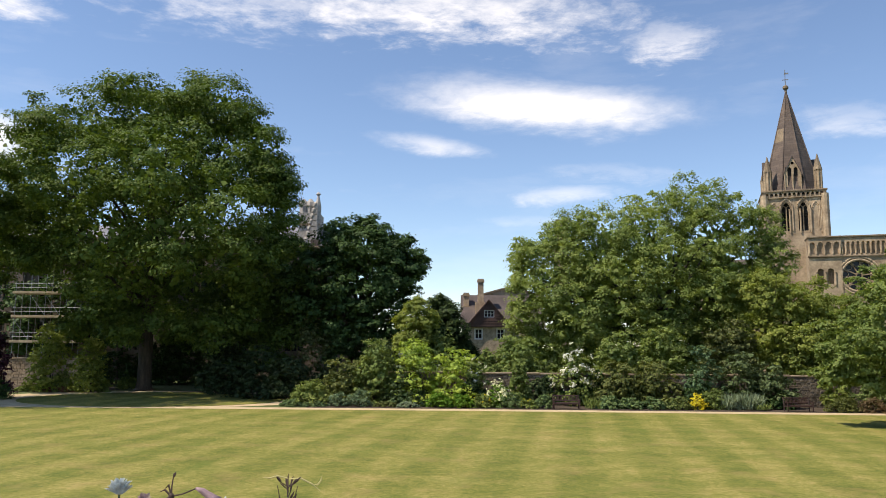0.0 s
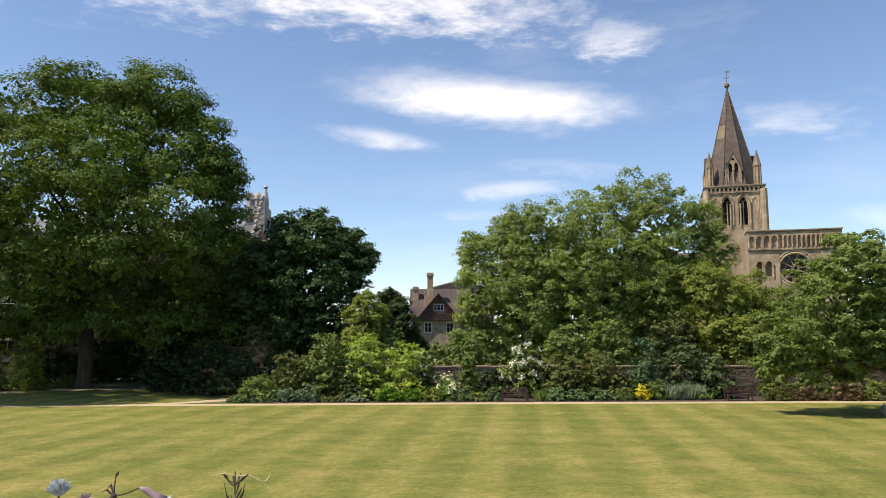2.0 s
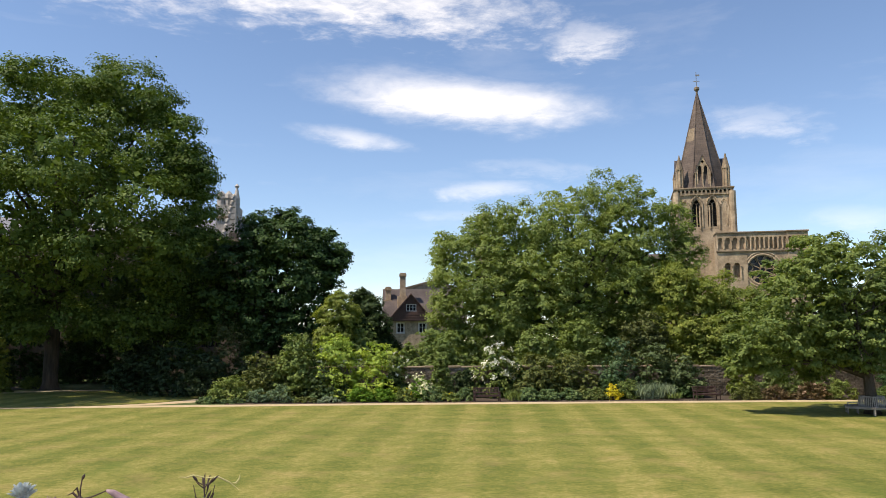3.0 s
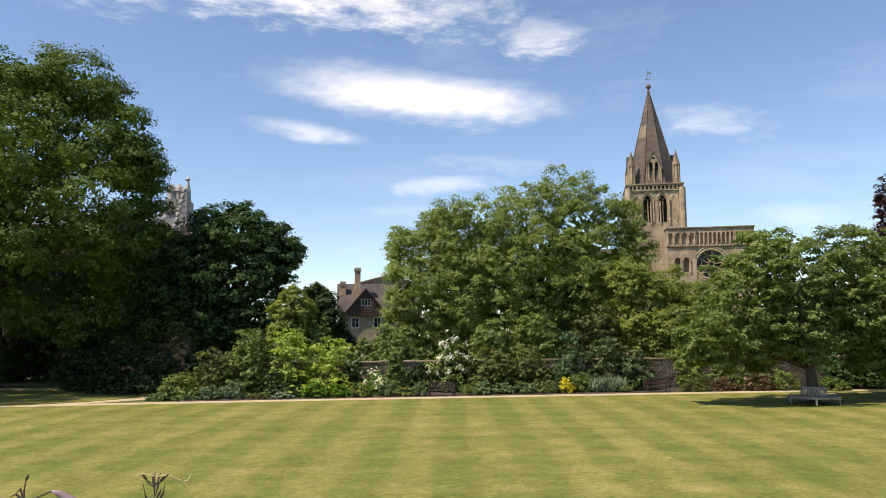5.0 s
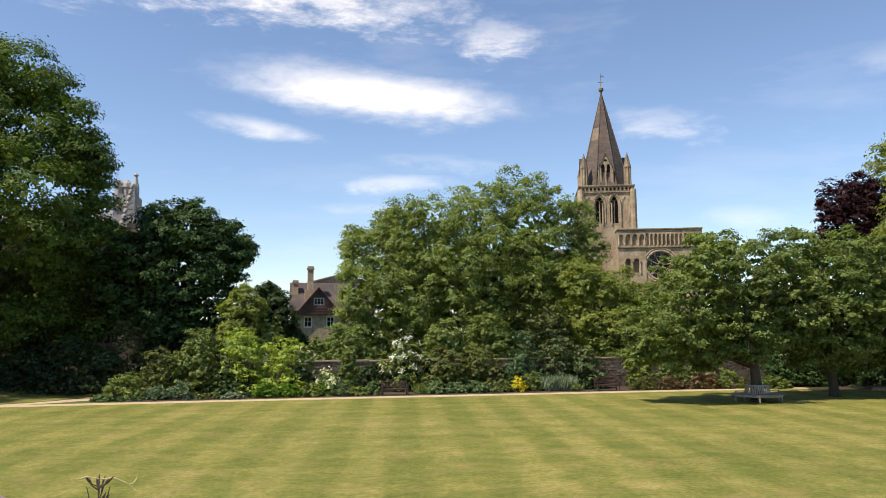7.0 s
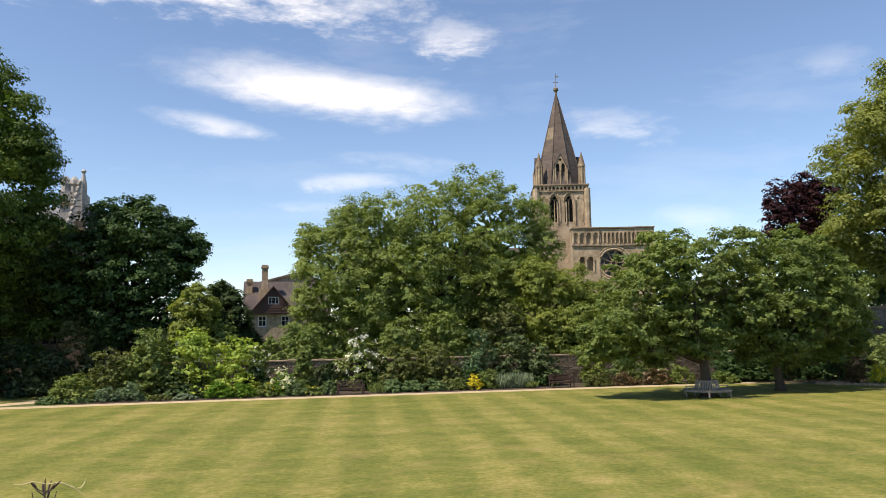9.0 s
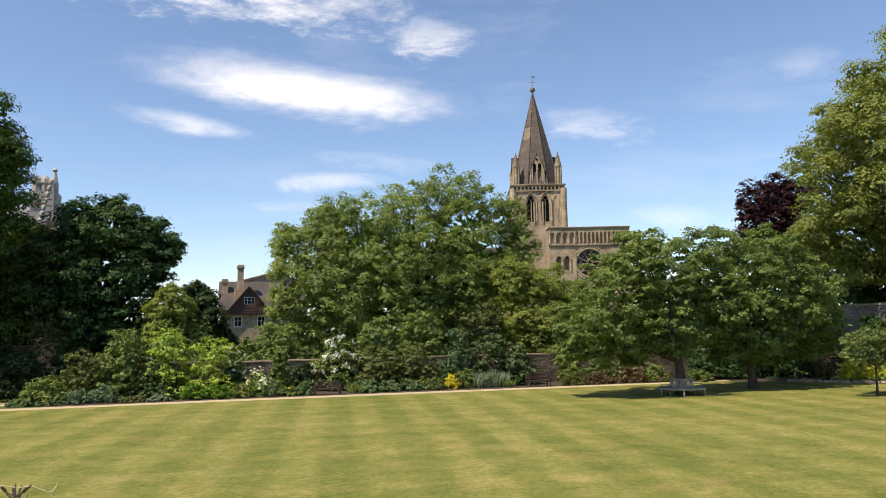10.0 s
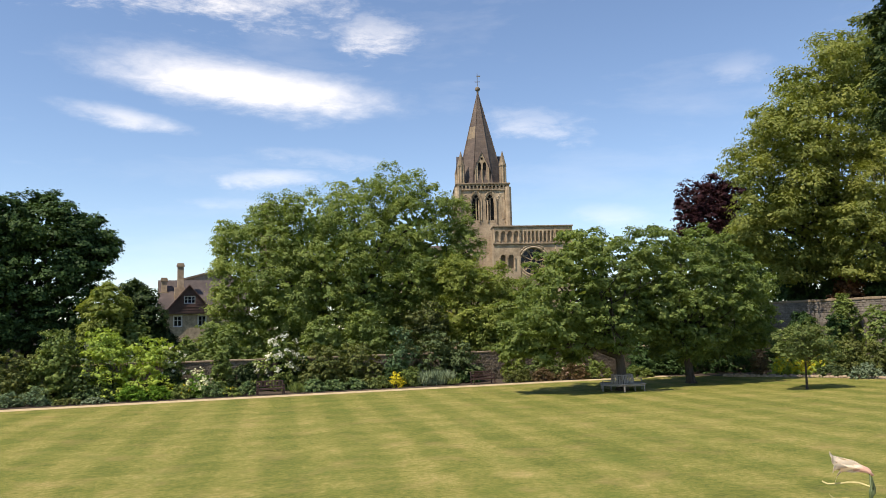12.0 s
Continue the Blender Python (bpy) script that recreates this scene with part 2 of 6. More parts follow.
LEAF["yew"] = leaf_material("yew_needle", (0.019, 0.038, 0.012), (0.048, 0.078, 0.022), (0.084, 0.120, 0.036), 0.1)
LEAF["olive"] = leaf_material("olive_leaf", (0.128, 0.181, 0.048), (0.198, 0.261, 0.068), (0.276, 0.316, 0.099), 0.2)
LEAF["bronze"] = leaf_material("bronze_leaf", (0.092, 0.114, 0.036), (0.140, 0.167, 0.050), (0.210, 0.223, 0.072), 0.25)
LEAF["grey"] = leaf_material("silver_leaf", (0.117, 0.160, 0.102), (0.216, 0.280, 0.178), (0.324, 0.390, 0.255), 0.15)
LEAF["bright"] = leaf_material("bright_leaf", (0.087, 0.186, 0.020), (0.167, 0.304, 0.036), (0.254, 0.411, 0.061))
LEAF["blue"] = leaf_material("blue_green_leaf", (0.076, 0.132, 0.056), (0.151, 0.228, 0.092), (0.252, 0.324, 0.133), 0.2)
LEAF["duskolive"] = leaf_material("dusky_olive_leaf", (0.056, 0.073, 0.027), (0.106, 0.128, 0.045), (0.163, 0.181, 0.069), 0.15)
LEAF["dusk"] = leaf_material("dusky_green_leaf", (0.077, 0.111, 0.046), (0.109, 0.151, 0.062), (0.150, 0.195, 0.082), 0.18)
LEAF["blue2"] = leaf_material("feathery_blue_leaf", (0.054, 0.106, 0.054), (0.108, 0.180, 0.090), (0.180, 0.258, 0.126), 0.2)
LEAF["leafgreen"] = leaf_material("mid_green_leaf", (0.083, 0.122, 0.036), (0.165, 0.216, 0.065), (0.270, 0.304, 0.113), 0.22)
LEAF["lavender"] = leaf_material("lavender_leaf", (0.094, 0.150, 0.085), (0.176, 0.254, 0.145), (0.275, 0.364, 0.220), 0.15)
LEAF["dullrusset"] = leaf_material("dull_russet_leaf", (0.085, 0.058, 0.03), (0.15, 0.105, 0.055), (0.23, 0.17, 0.095), 0.2)
LEAF["cream"] = leaf_material("cream_petal", (0.62, 0.62, 0.36), (0.78, 0.78, 0.50), (0.84, 0.84, 0.62), 0.25, through=(1.0, 0.97, 0.9))
# leaf green darkened to stand for the sycamore's shade on the evergreens
LEAF["shadeleaf"] = leaf_material("shade_dark_leaf", (0.020, 0.036, 0.015), (0.038, 0.064, 0.025), (0.062, 0.092, 0.040), 0.12)
LEAF["white"] = leaf_material("white_petal", (0.62, 0.60, 0.48), (0.80, 0.79, 0.68), (0.86, 0.85, 0.78), 0.25, through=(1.0, 0.97, 0.9))
LEAF["yellow"] = leaf_material("yellow_petal", (0.55, 0.44, 0.015), (0.74, 0.63, 0.03), (0.82, 0.74, 0.08), 0.25)
LEAF["russet"] = leaf_material("russet_leaf", (0.11, 0.055, 0.03), (0.20, 0.10, 0.06), (0.30, 0.17, 0.09), 0.2)
LEAF["purple"] = leaf_material("purple_leaf", (0.03, 0.010, 0.022), (0.065, 0.022, 0.042), (0.10, 0.04, 0.06), 0.2)
LEAF["pink"] = leaf_material("pink_petal", (0.55, 0.30, 0.24), (0.72, 0.50, 0.40), (0.80, 0.66, 0.56), 0.25, through=(1.0, 0.97, 0.9))

# ---- helpers for building ----


def empty(name, at, label, category, group="", kind="", turn=0):
    ob = new(name)
    ob.matrix_world = pose(*at, 0, 0, turn)
    ob.empty_display_size = 0.2
    return tagged(ob, label, category, group, kind)


def mesh_object(name, bm, mat, parent=None, label="", m=None, smooth=False):
    me = bpy.data.meshes.new(name)
    bm.normal_update()
    bm.to_mesh(me)
    bm.free()
    me.materials.append(mat)
    if smooth:
        me.polygons.foreach_set("use_smooth", [True] * len(me.polygons))
    ob = new(name, me)
    if parent:
        ob.parent = parent
    if m is not None:
        ob.matrix_basis = m
    if label:
        tagged(ob, label)
    return ob


def part(name, bm, mat, parent, label="", m=None, smooth=False):
    return mesh_object(name, bm, mat, parent, label, m, smooth)


def box(bm, x0, x1, y0, y1, z0, z1, bevel=0.0):
    v = [bm.verts.new(p) for p in ((x0, y0, z0), (x1, y0, z0), (x1, y1, z0), (x0, y1, z0), (x0, y0, z1), (x1, y0, z1), (x1, y1, z1), (x0, y1, z1))]
    f = [bm.faces.new([v[i] for i in q]) for q in ((3, 2, 1, 0), (4, 5, 6, 7), (0, 1, 5, 4), (1, 2, 6, 5), (2, 3, 7, 6), (3, 0, 4, 7))]
    if bevel:
        bmesh.ops.bevel(bm, geom=list({e for q in f for e in q.edges}), offset=bevel, segments=1, affect="EDGES")
    return bm


def boxed(*a, bevel=0.0):
    return box(bmesh.new(), *a, bevel=bevel)


def tube(bm, pts, radii, sides=8, cap=True):
    """A tapered tube along points."""
    rings = []
    pts = [Vector(p) for p in pts]
    for i, (p, r) in enumerate(zip(pts, radii)):
        d = (pts[min(i + 1, len(pts) - 1)] - pts[max(i - 1, 0)]).normalized()
        a = d.orthogonal().normalized() if abs(d.z) < 0.95 else (Vector((1, 0, 0)) - d * d.x).normalized()
        c = d.cross(a)
        rings.append([bm.verts.new(p + (a * math.cos(k * 2 * math.pi / sides) + c * math.sin(k * 2 * math.pi / sides)) * r) for k in range(sides)])
    for a, c in zip(rings, rings[1:]):
        for k in range(sides):
            bm.faces.new((a[k], a[(k + 1) % sides], c[(k + 1) % sides], c[k]))
    if cap:
        bm.faces.new(rings[0][::-1])
        bm.faces.new(rings[-1])
    return bm


def leaf_mesh(name, at, facing, length, width, mat, rng, fold=0.25, along=None, sizes=None):
    """Many small leaves in one mesh, each a diamond folded along its rib."""
    at, facing = np.asarray(at), np.asarray(facing)
    k = len(at)
    nrm = facing / (np.linalg.norm(facing, axis=1, keepdims=True) + 1e-9)
    if along is None:
        along = rng.normal(size=(k, 3))
        along[:, 2] -= 0.5
    along = along - nrm * np.sum(along * nrm, 1, keepdims=True)
    along /= np.linalg.norm(along, axis=1, keepdims=True) + 1e-9
    side = np.cross(nrm, along)
    ln = (length * rng.uniform(0.65, 1.3, k))[:, None]
    wd = (width * rng.uniform(0.7, 1.25, k))[:, None]
    if sizes is not None:
        ln = np.maximum(ln, sizes[:, None])
        wd = np.maximum(wd, sizes[:, None] * 0.8)
    v = np.empty((k, 4, 3), np.float32)
    v[:, 0] = at - along * ln * 0.5
    v[:, 1] = at + side * wd * 0.5 + nrm * wd * fold + along * ln * 0.05
    v[:, 2] = at + along * ln * 0.5
    v[:, 3] = at - side * wd * 0.5 + nrm * wd * fold + along * ln * 0.05
    me = bpy.data.meshes.new(name)
    me.vertices.add(4 * k)
    me.vertices.foreach_set("co", v.ravel())
    me.loops.add(4 * k)
    me.loops.foreach_set("vertex_index", np.arange(4 * k, dtype=np.int32))
    me.polygons.add(k)
    me.polygons.foreach_set("loop_start", np.arange(0, 4 * k, 4, dtype=np.int32))
    me.polygons.foreach_set("loop_total", np.full(k, 4, np.int32))
    me.update()
    me.validate()
    me.materials.append(mat)
    return me


def ball(rng, k):
    d = rng.normal(size=(k, 3))
    return d / np.linalg.norm(d, axis=1, keepdims=True)


def crown_points(lobes, clump, leaf, rng, dense=1.0, flat=0.7, sprigs=15, leaves=8, fill=42):
    """Leaves on sprigs, sprigs on domed clumps, clumps over rounded lobes. Returns places, facings, clump middles, least sizes."""
    lobes = np.array(lobes, float)
    cs, outs, sizes = [], [], []
    for i, (x, y, z, r, w) in enumerate(lobes):
        k = max(6, int(dense * w * 3.8 * (r / clump) ** 2))
        d = ball(rng, k)
        size = np.minimum(clump * rng.uniform(0.55, 1.2, k), 0.6 * r)
        c = np.array([x, y, z]) + d * ((r * 1.12 - 0.6 * size) * rng.uniform(0.82, 1.03, k))[:, None]
        keep = np.ones(k, bool)
        for j, (a, b2, c2, s, _) in enumerate(lobes):
            if j != i:
                keep &= np.linalg.norm(c - (a, b2, c2), axis=1) > 0.46 * s
        cs.append(c[keep]), outs.append(d[keep]), sizes.append(size[keep])
    c, o, size = np.concatenate(cs), np.concatenate(outs), np.concatenate(sizes)
    k = len(c)
    d = ball(rng, k * sprigs).reshape(k, sprigs, 3)
    d[..., 2] = np.where(d[..., 2] < -0.3, -d[..., 2], d[..., 2])
    sp = c[:, None] + d * rng.uniform(0.62, 1.04, (k, sprigs, 1)) * size[:, None, None] * (1, 1, flat)
    spread = size[:, None, None, None] * 0.21
    p = sp[:, :, None] + rng.normal(size=(k, sprigs, leaves, 3)) * spread * (1, 1, 0.6)
    f = (d * 0.75 + o[:, None] * 0.35 + (0, 0, 0.4))[:, :, None] + rng.normal(size=(k, sprigs, leaves, 3)) * 0.26
    p, f = p.reshape(-1, 3), f.reshape(-1, 3)
    # broader leaves inside each clump and in the heart of each lobe
    q = 3
    heart = np.repeat(c, q, 0) + ball(rng, k * q) * np.repeat(size, q)[:, None] * rng.uniform(0.1, 0.5, (k * q, 1))
    hs = np.repeat(size, q) * 0.34
    q = fill
    inner = np.repeat(lobes[:, :3], q, 0) + ball(rng, len(lobes) * q) * (np.repeat(lobes[:, 3], q) * rng.uniform(0.1, 0.7, len(lobes) * q))[:, None]
    big = np.repeat(np.minimum(lobes[:, 3] * 0.2, leaf * 3.0), q)
    deep = np.concatenate([heart, inner])
    least = np.concatenate([np.zeros(len(p)), np.minimum(hs, leaf * 2.2), big])
    p = np.concatenate([p, deep])
    f = np.concatenate([f, rng.normal(size=deep.shape) + (0, -0.4, 0.5)])
    return p, f, c, least


def deepen(lobes, depth, rng):
    """Lobes drawn as a front give a full crown: nearer and farther copies where it is thickest."""
    a = np.array(lobes, float)
    cx, cz = (a[:, 0].min() + a[:, 0].max()) / 2, (a[:, 2].min() + a[:, 2].max()) / 2
    w, h = np.ptp(a[:, 0]) / 2 + a[:, 3].mean() * 0.6, np.ptp(a[:, 2]) / 2 + a[:, 3].mean() * 0.6
    out = []
    for x, y, z, r in a:
        u = 1 - ((x - cx) / w) ** 2 - ((z - cz) / h) ** 2
        d = depth * math.sqrt(max(u, 0.03))
        out.append((x, y + rng.uniform(-1, 1), z, r, 1.0))
        for s in (-1, 1):
            k = 1 + s * d / max(y, 1) * 0.85
            out.append((x * k, y + s * d * rng.uniform(0.8, 1.05), EYE + (z - EYE) * k * rng.uniform(0.93, 0.99), r * k * rng.uniform(0.84, 0.96), 1.0 if s < 0 else 0.32))
    return out


def tree(name, label, base, lobes, leaf, size, clump, trunk_r, seed, depth=4.0, dense=1.0, category="tree", lean=(0, 0), flat=0.7, fork=0.3, sprigs=15, front=()):
    rng = np.random.default_rng(seed)
    ob = empty(name, base, label, category)
    full = deepen(lobes, depth, rng) if depth else [(*q, 1.0) for q in lobes]
    full += [(*q, 1.0) for q in front]
    p, f, _, big = crown_points(full, clump, size, rng, dense, flat, sprigs)
    keep = p[:, 2] > 0.15 + big * 0.5
    p, f, big = p[keep] - np.array(base), f[keep], big[keep]
    crown = new("crown", leaf_mesh("crown", p, f, size, size * 0.7, LEAF[leaf], rng, sizes=big))
    crown.parent = ob
    # trunk with a flared foot, then limbs up into the lobes
    local = np.array([(q[0] - base[0], q[1] - base[1], q[2] - base[2], q[3]) for q in full])
    top = local[:, 2].max()
    fork_z = max(1.0, fork * top)
    bm = bmesh.new()
    zs = [0, 0.25, 0.7, fork_z * 0.6, fork_z, fork_z + (top - fork_z) * 0.45, top * 0.9]
    rs = [1.55, 1.2, 1.02, 0.95, 0.85, 0.45, 0.08]
    mx, my = float(local[:, 0].mean()), float(local[:, 1].mean())
    path = [(lean[0] * z / top + mx * (z / top) ** 2 * 0.8, lean[1] * z / top + my * (z / top) ** 2 * 0.8, z) for z in zs]
    tube(bm, path, [trunk_r * q for q in rs], 14)
    trunk = part("trunk", bm, bark_mat, ob, smooth=True)
    order = [i for i in rng.permutation(len(local)) if local[i][2] > fork_z * 1.25][:22]
    for i in order:
        tgt = Vector(local[i][:3])
        z0 = float(rng.uniform(0.75, 1.6)) * fork_z
        z0 = min(z0, tgt.z * 0.85)
        t = z0 / top
        start = Vector((lean[0] * t + mx * t * t * 0.8, lean[1] * t + my * t * t * 0.8, z0))
        mid = start.lerp(tgt, 0.5) + Vector((rng.uniform(-0.4, 0.4), rng.uniform(-0.4, 0.4), 0.08 * (tgt - start).length))
        bm = bmesh.new()
        tube(bm, [start, start.lerp(mid, 0.5), mid, mid.lerp(tgt, 0.6), tgt], [trunk_r * q for q in (0.36, 0.3, 0.22, 0.14, 0.05)], 7)
        for s in range(3):
            a = start.lerp(tgt, 0.4 + 0.2 * s) + Vector((0, 0, 0.05 * (tgt - start).length))
            e = a + Vector(rng.normal(size=3) * local[i][3] * 0.6) + Vector((0, 0, local[i][3] * 0.3))
            tube(bm, [a, a.lerp(e, 0.5), e], [trunk_r * q for q in (0.11, 0.08, 0.03)], 5)
        part("limb", bm, bark_mat, ob, smooth=True)
    return ob


def shrub(name, label, x, y, w, h, leaf, size=0.12, seed=0, d=None, style="mound", flowers=None, z=0.02, category="shrub", group=""):
    """A garden plant: mound, spiky or loose, w wide, d deep and h high."""
    rng = np.random.default_rng(1000 + seed)
    d = d or w * 0.8
    ob = empty(name, (x, y, z), label, category, group)
    if style == "spiky":
        k = int(420 * max(w, 0.5) * max(h, 0.4))
        root = rng.uniform(-0.5, 0.5, (k, 2)) * (w * 0.75, d * 0.75)
        lean = root / (w * 0.5) * 0.5 + rng.normal(size=(k, 2)) * 0.22
        ln = h * rng.uniform(0.55, 1.1, k)
        along = np.column_stack([lean, np.ones(k)])
        along /= np.linalg.norm(along, axis=1, keepdims=True)
        at = np.column_stack([root, np.zeros(k)]) + along * (ln * rng.uniform(0.3, 0.62, k))[:, None]
        f = rng.normal(size=(k, 3)) * (1, 1, 0.3)
        me = leaf_mesh("foliage", at, f, h * 0.55, size * 0.4, LEAF[leaf], rng, 0.1, along)
        fol = new("foliage", me)
        fol.parent = ob
    else:
        d = min(d, max(w, 0.8))
        r0 = min(0.24 * w, 0.27 * h, 0.45 * d, 0.95)
        k = int(min(46, max(7, 1.5 * (w * h * 1.1 + d * h * 0.5) / (r0 * r0 * 2.6))))
        lobes = [(0, 0.05 * d, h * 0.42, min(w, h, d * 1.4) * 0.36, 0.4)]
        for i in range(k):
            u = (i + 0.5) / k
            a = i * 2.39996 + rng.uniform(-0.4, 0.4)
            q = math.sqrt(max(0.0, 1 - u * u))
            cx, cy = math.cos(a) * q, math.sin(a) * q
            if cy > 0.55 and i % 2:
                continue
            r = r0 * rng.uniform(0.75, 1.2)
            lobes.append((cx * (w / 2 - r * 0.8), cy * (d / 2 - r * 0.5), max(r * 0.55, u ** 0.85 * h * rng.uniform(0.9, 1.04) - r * 0.85), r, 0.45 if cy > 0.3 else 1.0))
        clump = max(0.15, min(0.42 if h < 7 else 0.8, 0.11 * h + 0.07)) * (1.0 if style == "mound" else 0.85)
        size = max(size, clump * 0.5)
        p, f, cs, big = crown_points(lobes, clump, size, rng, (0.8 if style == "mound" else 0.45), 0.75 if style == "mound" else 1.3, 6, 5, 12)
        keep = (p[:, 2] > 0.01 + big * 0.3)
        p, f, big = p[keep], f[keep], big[keep]
        fol = new("foliage", leaf_mesh("foliage", p, f, size, size * 0.62, LEAF[leaf], rng, sizes=big))
        fol.parent = ob
        bm = bmesh.new()
        for i in range(7):
            q = lobes[i % len(lobes)]
            tube(bm, [(q[0] * 0.2, q[1] * 0.2, -0.02), (q[0] * 0.6, q[1] * 0.6, q[2] * 0.6), (q[0], q[1], q[2] + q[3] * 0.5)], [0.03 * h ** 0.5, 0.022 * h ** 0.5, 0.008], 5)
        part("stem", bm, bark_mat, ob)
        if flowers:
            col, k, fs = flowers
            front = cs[(cs[:, 1] < 0.1 * d) & (cs[:, 2] > 0.35 * h)]
            c = front[rng.permutation(len(front))[:k]]
            mid = np.array([0, 0, h * 0.4])
            o = c - mid
            o /= np.linalg.norm(o, axis=1, keepdims=True) + 1e-9
            c = c + o * clump * 0.9
            pp = np.repeat(c, 14, 0) + rng.normal(size=(len(c), 14, 3)).reshape(-1, 3) * fs * 0.5
            ff = np.repeat(o, 14, 0) + rng.normal(size=pp.shape) * 0.5 + (0, -0.2, 0.4)
            fl = new("blossom", leaf_mesh("blossom", pp, ff, fs * 0.8, fs * 0.7, LEAF[col], rng, 0.15))
            fl.parent = ob
            tagged(fl, col + " blossom clusters")
    return ob

# ---- ground ----


def sheet(name, outline, z, mat, label, kind="structure", depth=0.0, category="ground"):
    bm = bmesh.new()
    f = bm.faces.new([bm.verts.new((x, y, z)) for x, y in outline])
    if depth:
        r = bmesh.ops.extrude_face_region(bm, geom=[f])
        bmesh.ops.translate(bm, vec=(0, 0, -depth), verts=[v for v in r["geom"] if isinstance(v, bmesh.types.BMVert)])
    bmesh.ops.recalc_face_normals(bm, faces=bm.faces)
    if not depth and bm.faces[:][0].normal.z < 0:
        bmesh.ops.reverse_faces(bm, faces=bm.faces)
    bmesh.ops.triangulate(bm, faces=bm.faces)
    ob = mesh_object(name, bm, mat)
    return tagged(ob, label, category, kind=kind)


def edge_y(x):
    """The far edge of the lawn, swinging towards the camera at its end."""
    return 49.4 - 0.028 * max(0.0, x - 4) - (0.0 if x < 37 else 0.105 * (x - 37) ** 2)


bm = bmesh.new()
bmesh.ops.create_circle(bm, cap_ends=True, radius=2500, segments=64)
tagged(mesh_object("ground", bm, ground_mat), "rough grass ground reaching the horizon", "ground", kind="structure")
xs = [-70 + 4 * i for i in range(27)] + [38 + i for i in range(11)]
sheet("lawn", [(48.0, 4.5), *[(x, edge_y(x)) for x in xs][::-1], (-70, 4.5)], 0.035, lawn_mat, "closely mown striped lawn, sun-bleached in places", depth=0.12)
near = [(x, edge_y(x) - 0.3) for x in xs[:29]]
far = [(x, edge_y(x) + 1.65) for x in xs[:29]]
sheet("gravel_path", near + far[::-1], 0.015, gravel_mat, "pale sandy gravel path along the lawn", category="path")
# the path forks round an oval of grass under the sycamore
oval = [(-21.5 + 9.9 * math.cos(a), 58.0 + 7.6 * math.sin(a)) for a in (i * math.pi / 20 for i in range(40))]
wide = [(-22.0 + 13.2 * math.cos(a), 58.6 + 9.1 * math.sin(a)) for a in (i * math.pi / 20 for i in range(40))]
sheet("oval_path", wide, 0.010, gravel_mat, "pale sandy gravel path round the oval", category="path")
sheet("oval_lawn", oval, 0.04, lawn_mat, "oval patch of shaded grass under the sycamore", depth=0.1)
bed = [(x, edge_y(x) + 1.62) for x in range(-9, 45)] + [(x, 55.6 - 0.032 * (x + 5)) for x in range(44, -10, -1)]
sheet("flower_bed", bed, 0.02, soil_mat, "dark soil of the long flower border", depth=0.1, category="flower bed")
sheet("side_bed", [(41.5, 52), (38.6, 48.6), (42.5, 47.0), (45.5, 43.2), (48.6, 36), (50.0, 25), (54, 25), (54, 52)], 0.024, soil_mat, "dark soil of the bed below the high wall", depth=0.1, category="flower bed")
sheet("far_bed", [(-46, 64.2), (-31.5, 64.2), (-29, 68), (-30, 75), (-46, 75)], 0.02, soil_mat, "shaded soil of the far border", depth=0.1, category="flower bed")

# ---- garden walls ----


def rough_wall(name, label, a, c, height, thick, cap, mat, seed, stone=(0.42, 0.19), lift=0.0):
    """A rubble wall from a to c: a core, faced with uneven stones in courses and a coping of separate slabs."""
    rng = np.random.default_rng(seed)
    a, c = Vector((*a, 0)), Vector((*c, 0))
    length = (c - a).length
    ob = tagged(new(name), label, "wall", kind="structure")
    ob.matrix_world = pose(a.x, a.y, 0, 0, 0, math.degrees(math.atan2(c.y - a.y, c.x - a.x)))
    part("core", boxed(0, length, -thick / 2 + 0.05, thick / 2 - 0.05, 0, height - cap), mat, ob)
    bm = bmesh.new()
    z = 0.0
    while z < height - cap - 0.05:
        h = min(stone[1] * rng.uniform(0.7, 1.3), height - cap - z)
        x = 0.0
        while x < length:
            w = stone[0] * rng.uniform(0.55, 1.5)
            o = rng.uniform(0.0, 0.045)
            g = 0.012
            y0 = -thick / 2 - o + 0.03
            v = [bm.verts.new(p) for p in ((x + g, y0 + 0.02, z + g), (min(x + w, length) - g, y0 + 0.02, z + g), (min(x + w, length) - g, y0 + 0.02, z + h - g), (x + g, y0 + 0.02, z + h - g))]
            i, j = 0.14 * w, 0.16 * h
            u = [bm.verts.new(p) for p in ((x + i, y0 - 0.02, z + j), (x + w - i, y0 - 0.02, z + j), (x + w - i, y0 - 0.02, z + h - j), (x + i, y0 - 0.02, z + h - j))]
            bm.faces.new(u)
            for q in range(4):
                bm.faces.new((v[q], v[(q + 1) % 4], u[(q + 1) % 4], u[q]))
            x += w
        z += h
    face = part("stone_facing", bm, mat, ob, "uneven rubble stones")
    tagged(face, kind="stuff")
    x = 0.0
    while x < length - 0.05:
        w = min(rng.uniform(0.7, 1.2), length - x)
        s = boxed(0.01, w - 0.01, -thick / 2 - 0.06, thick / 2 + 0.06, 0, cap * rng.uniform(0.85, 1.1), bevel=0.025)
        part("coping_stone", s, stone_dark, ob, m=pose(x, rng.uniform(-0.02, 0.02), height - cap, rng.uniform(-1.5, 1.5), rng.uniform(-0.6, 0.6), 0))
        x += w
    return ob


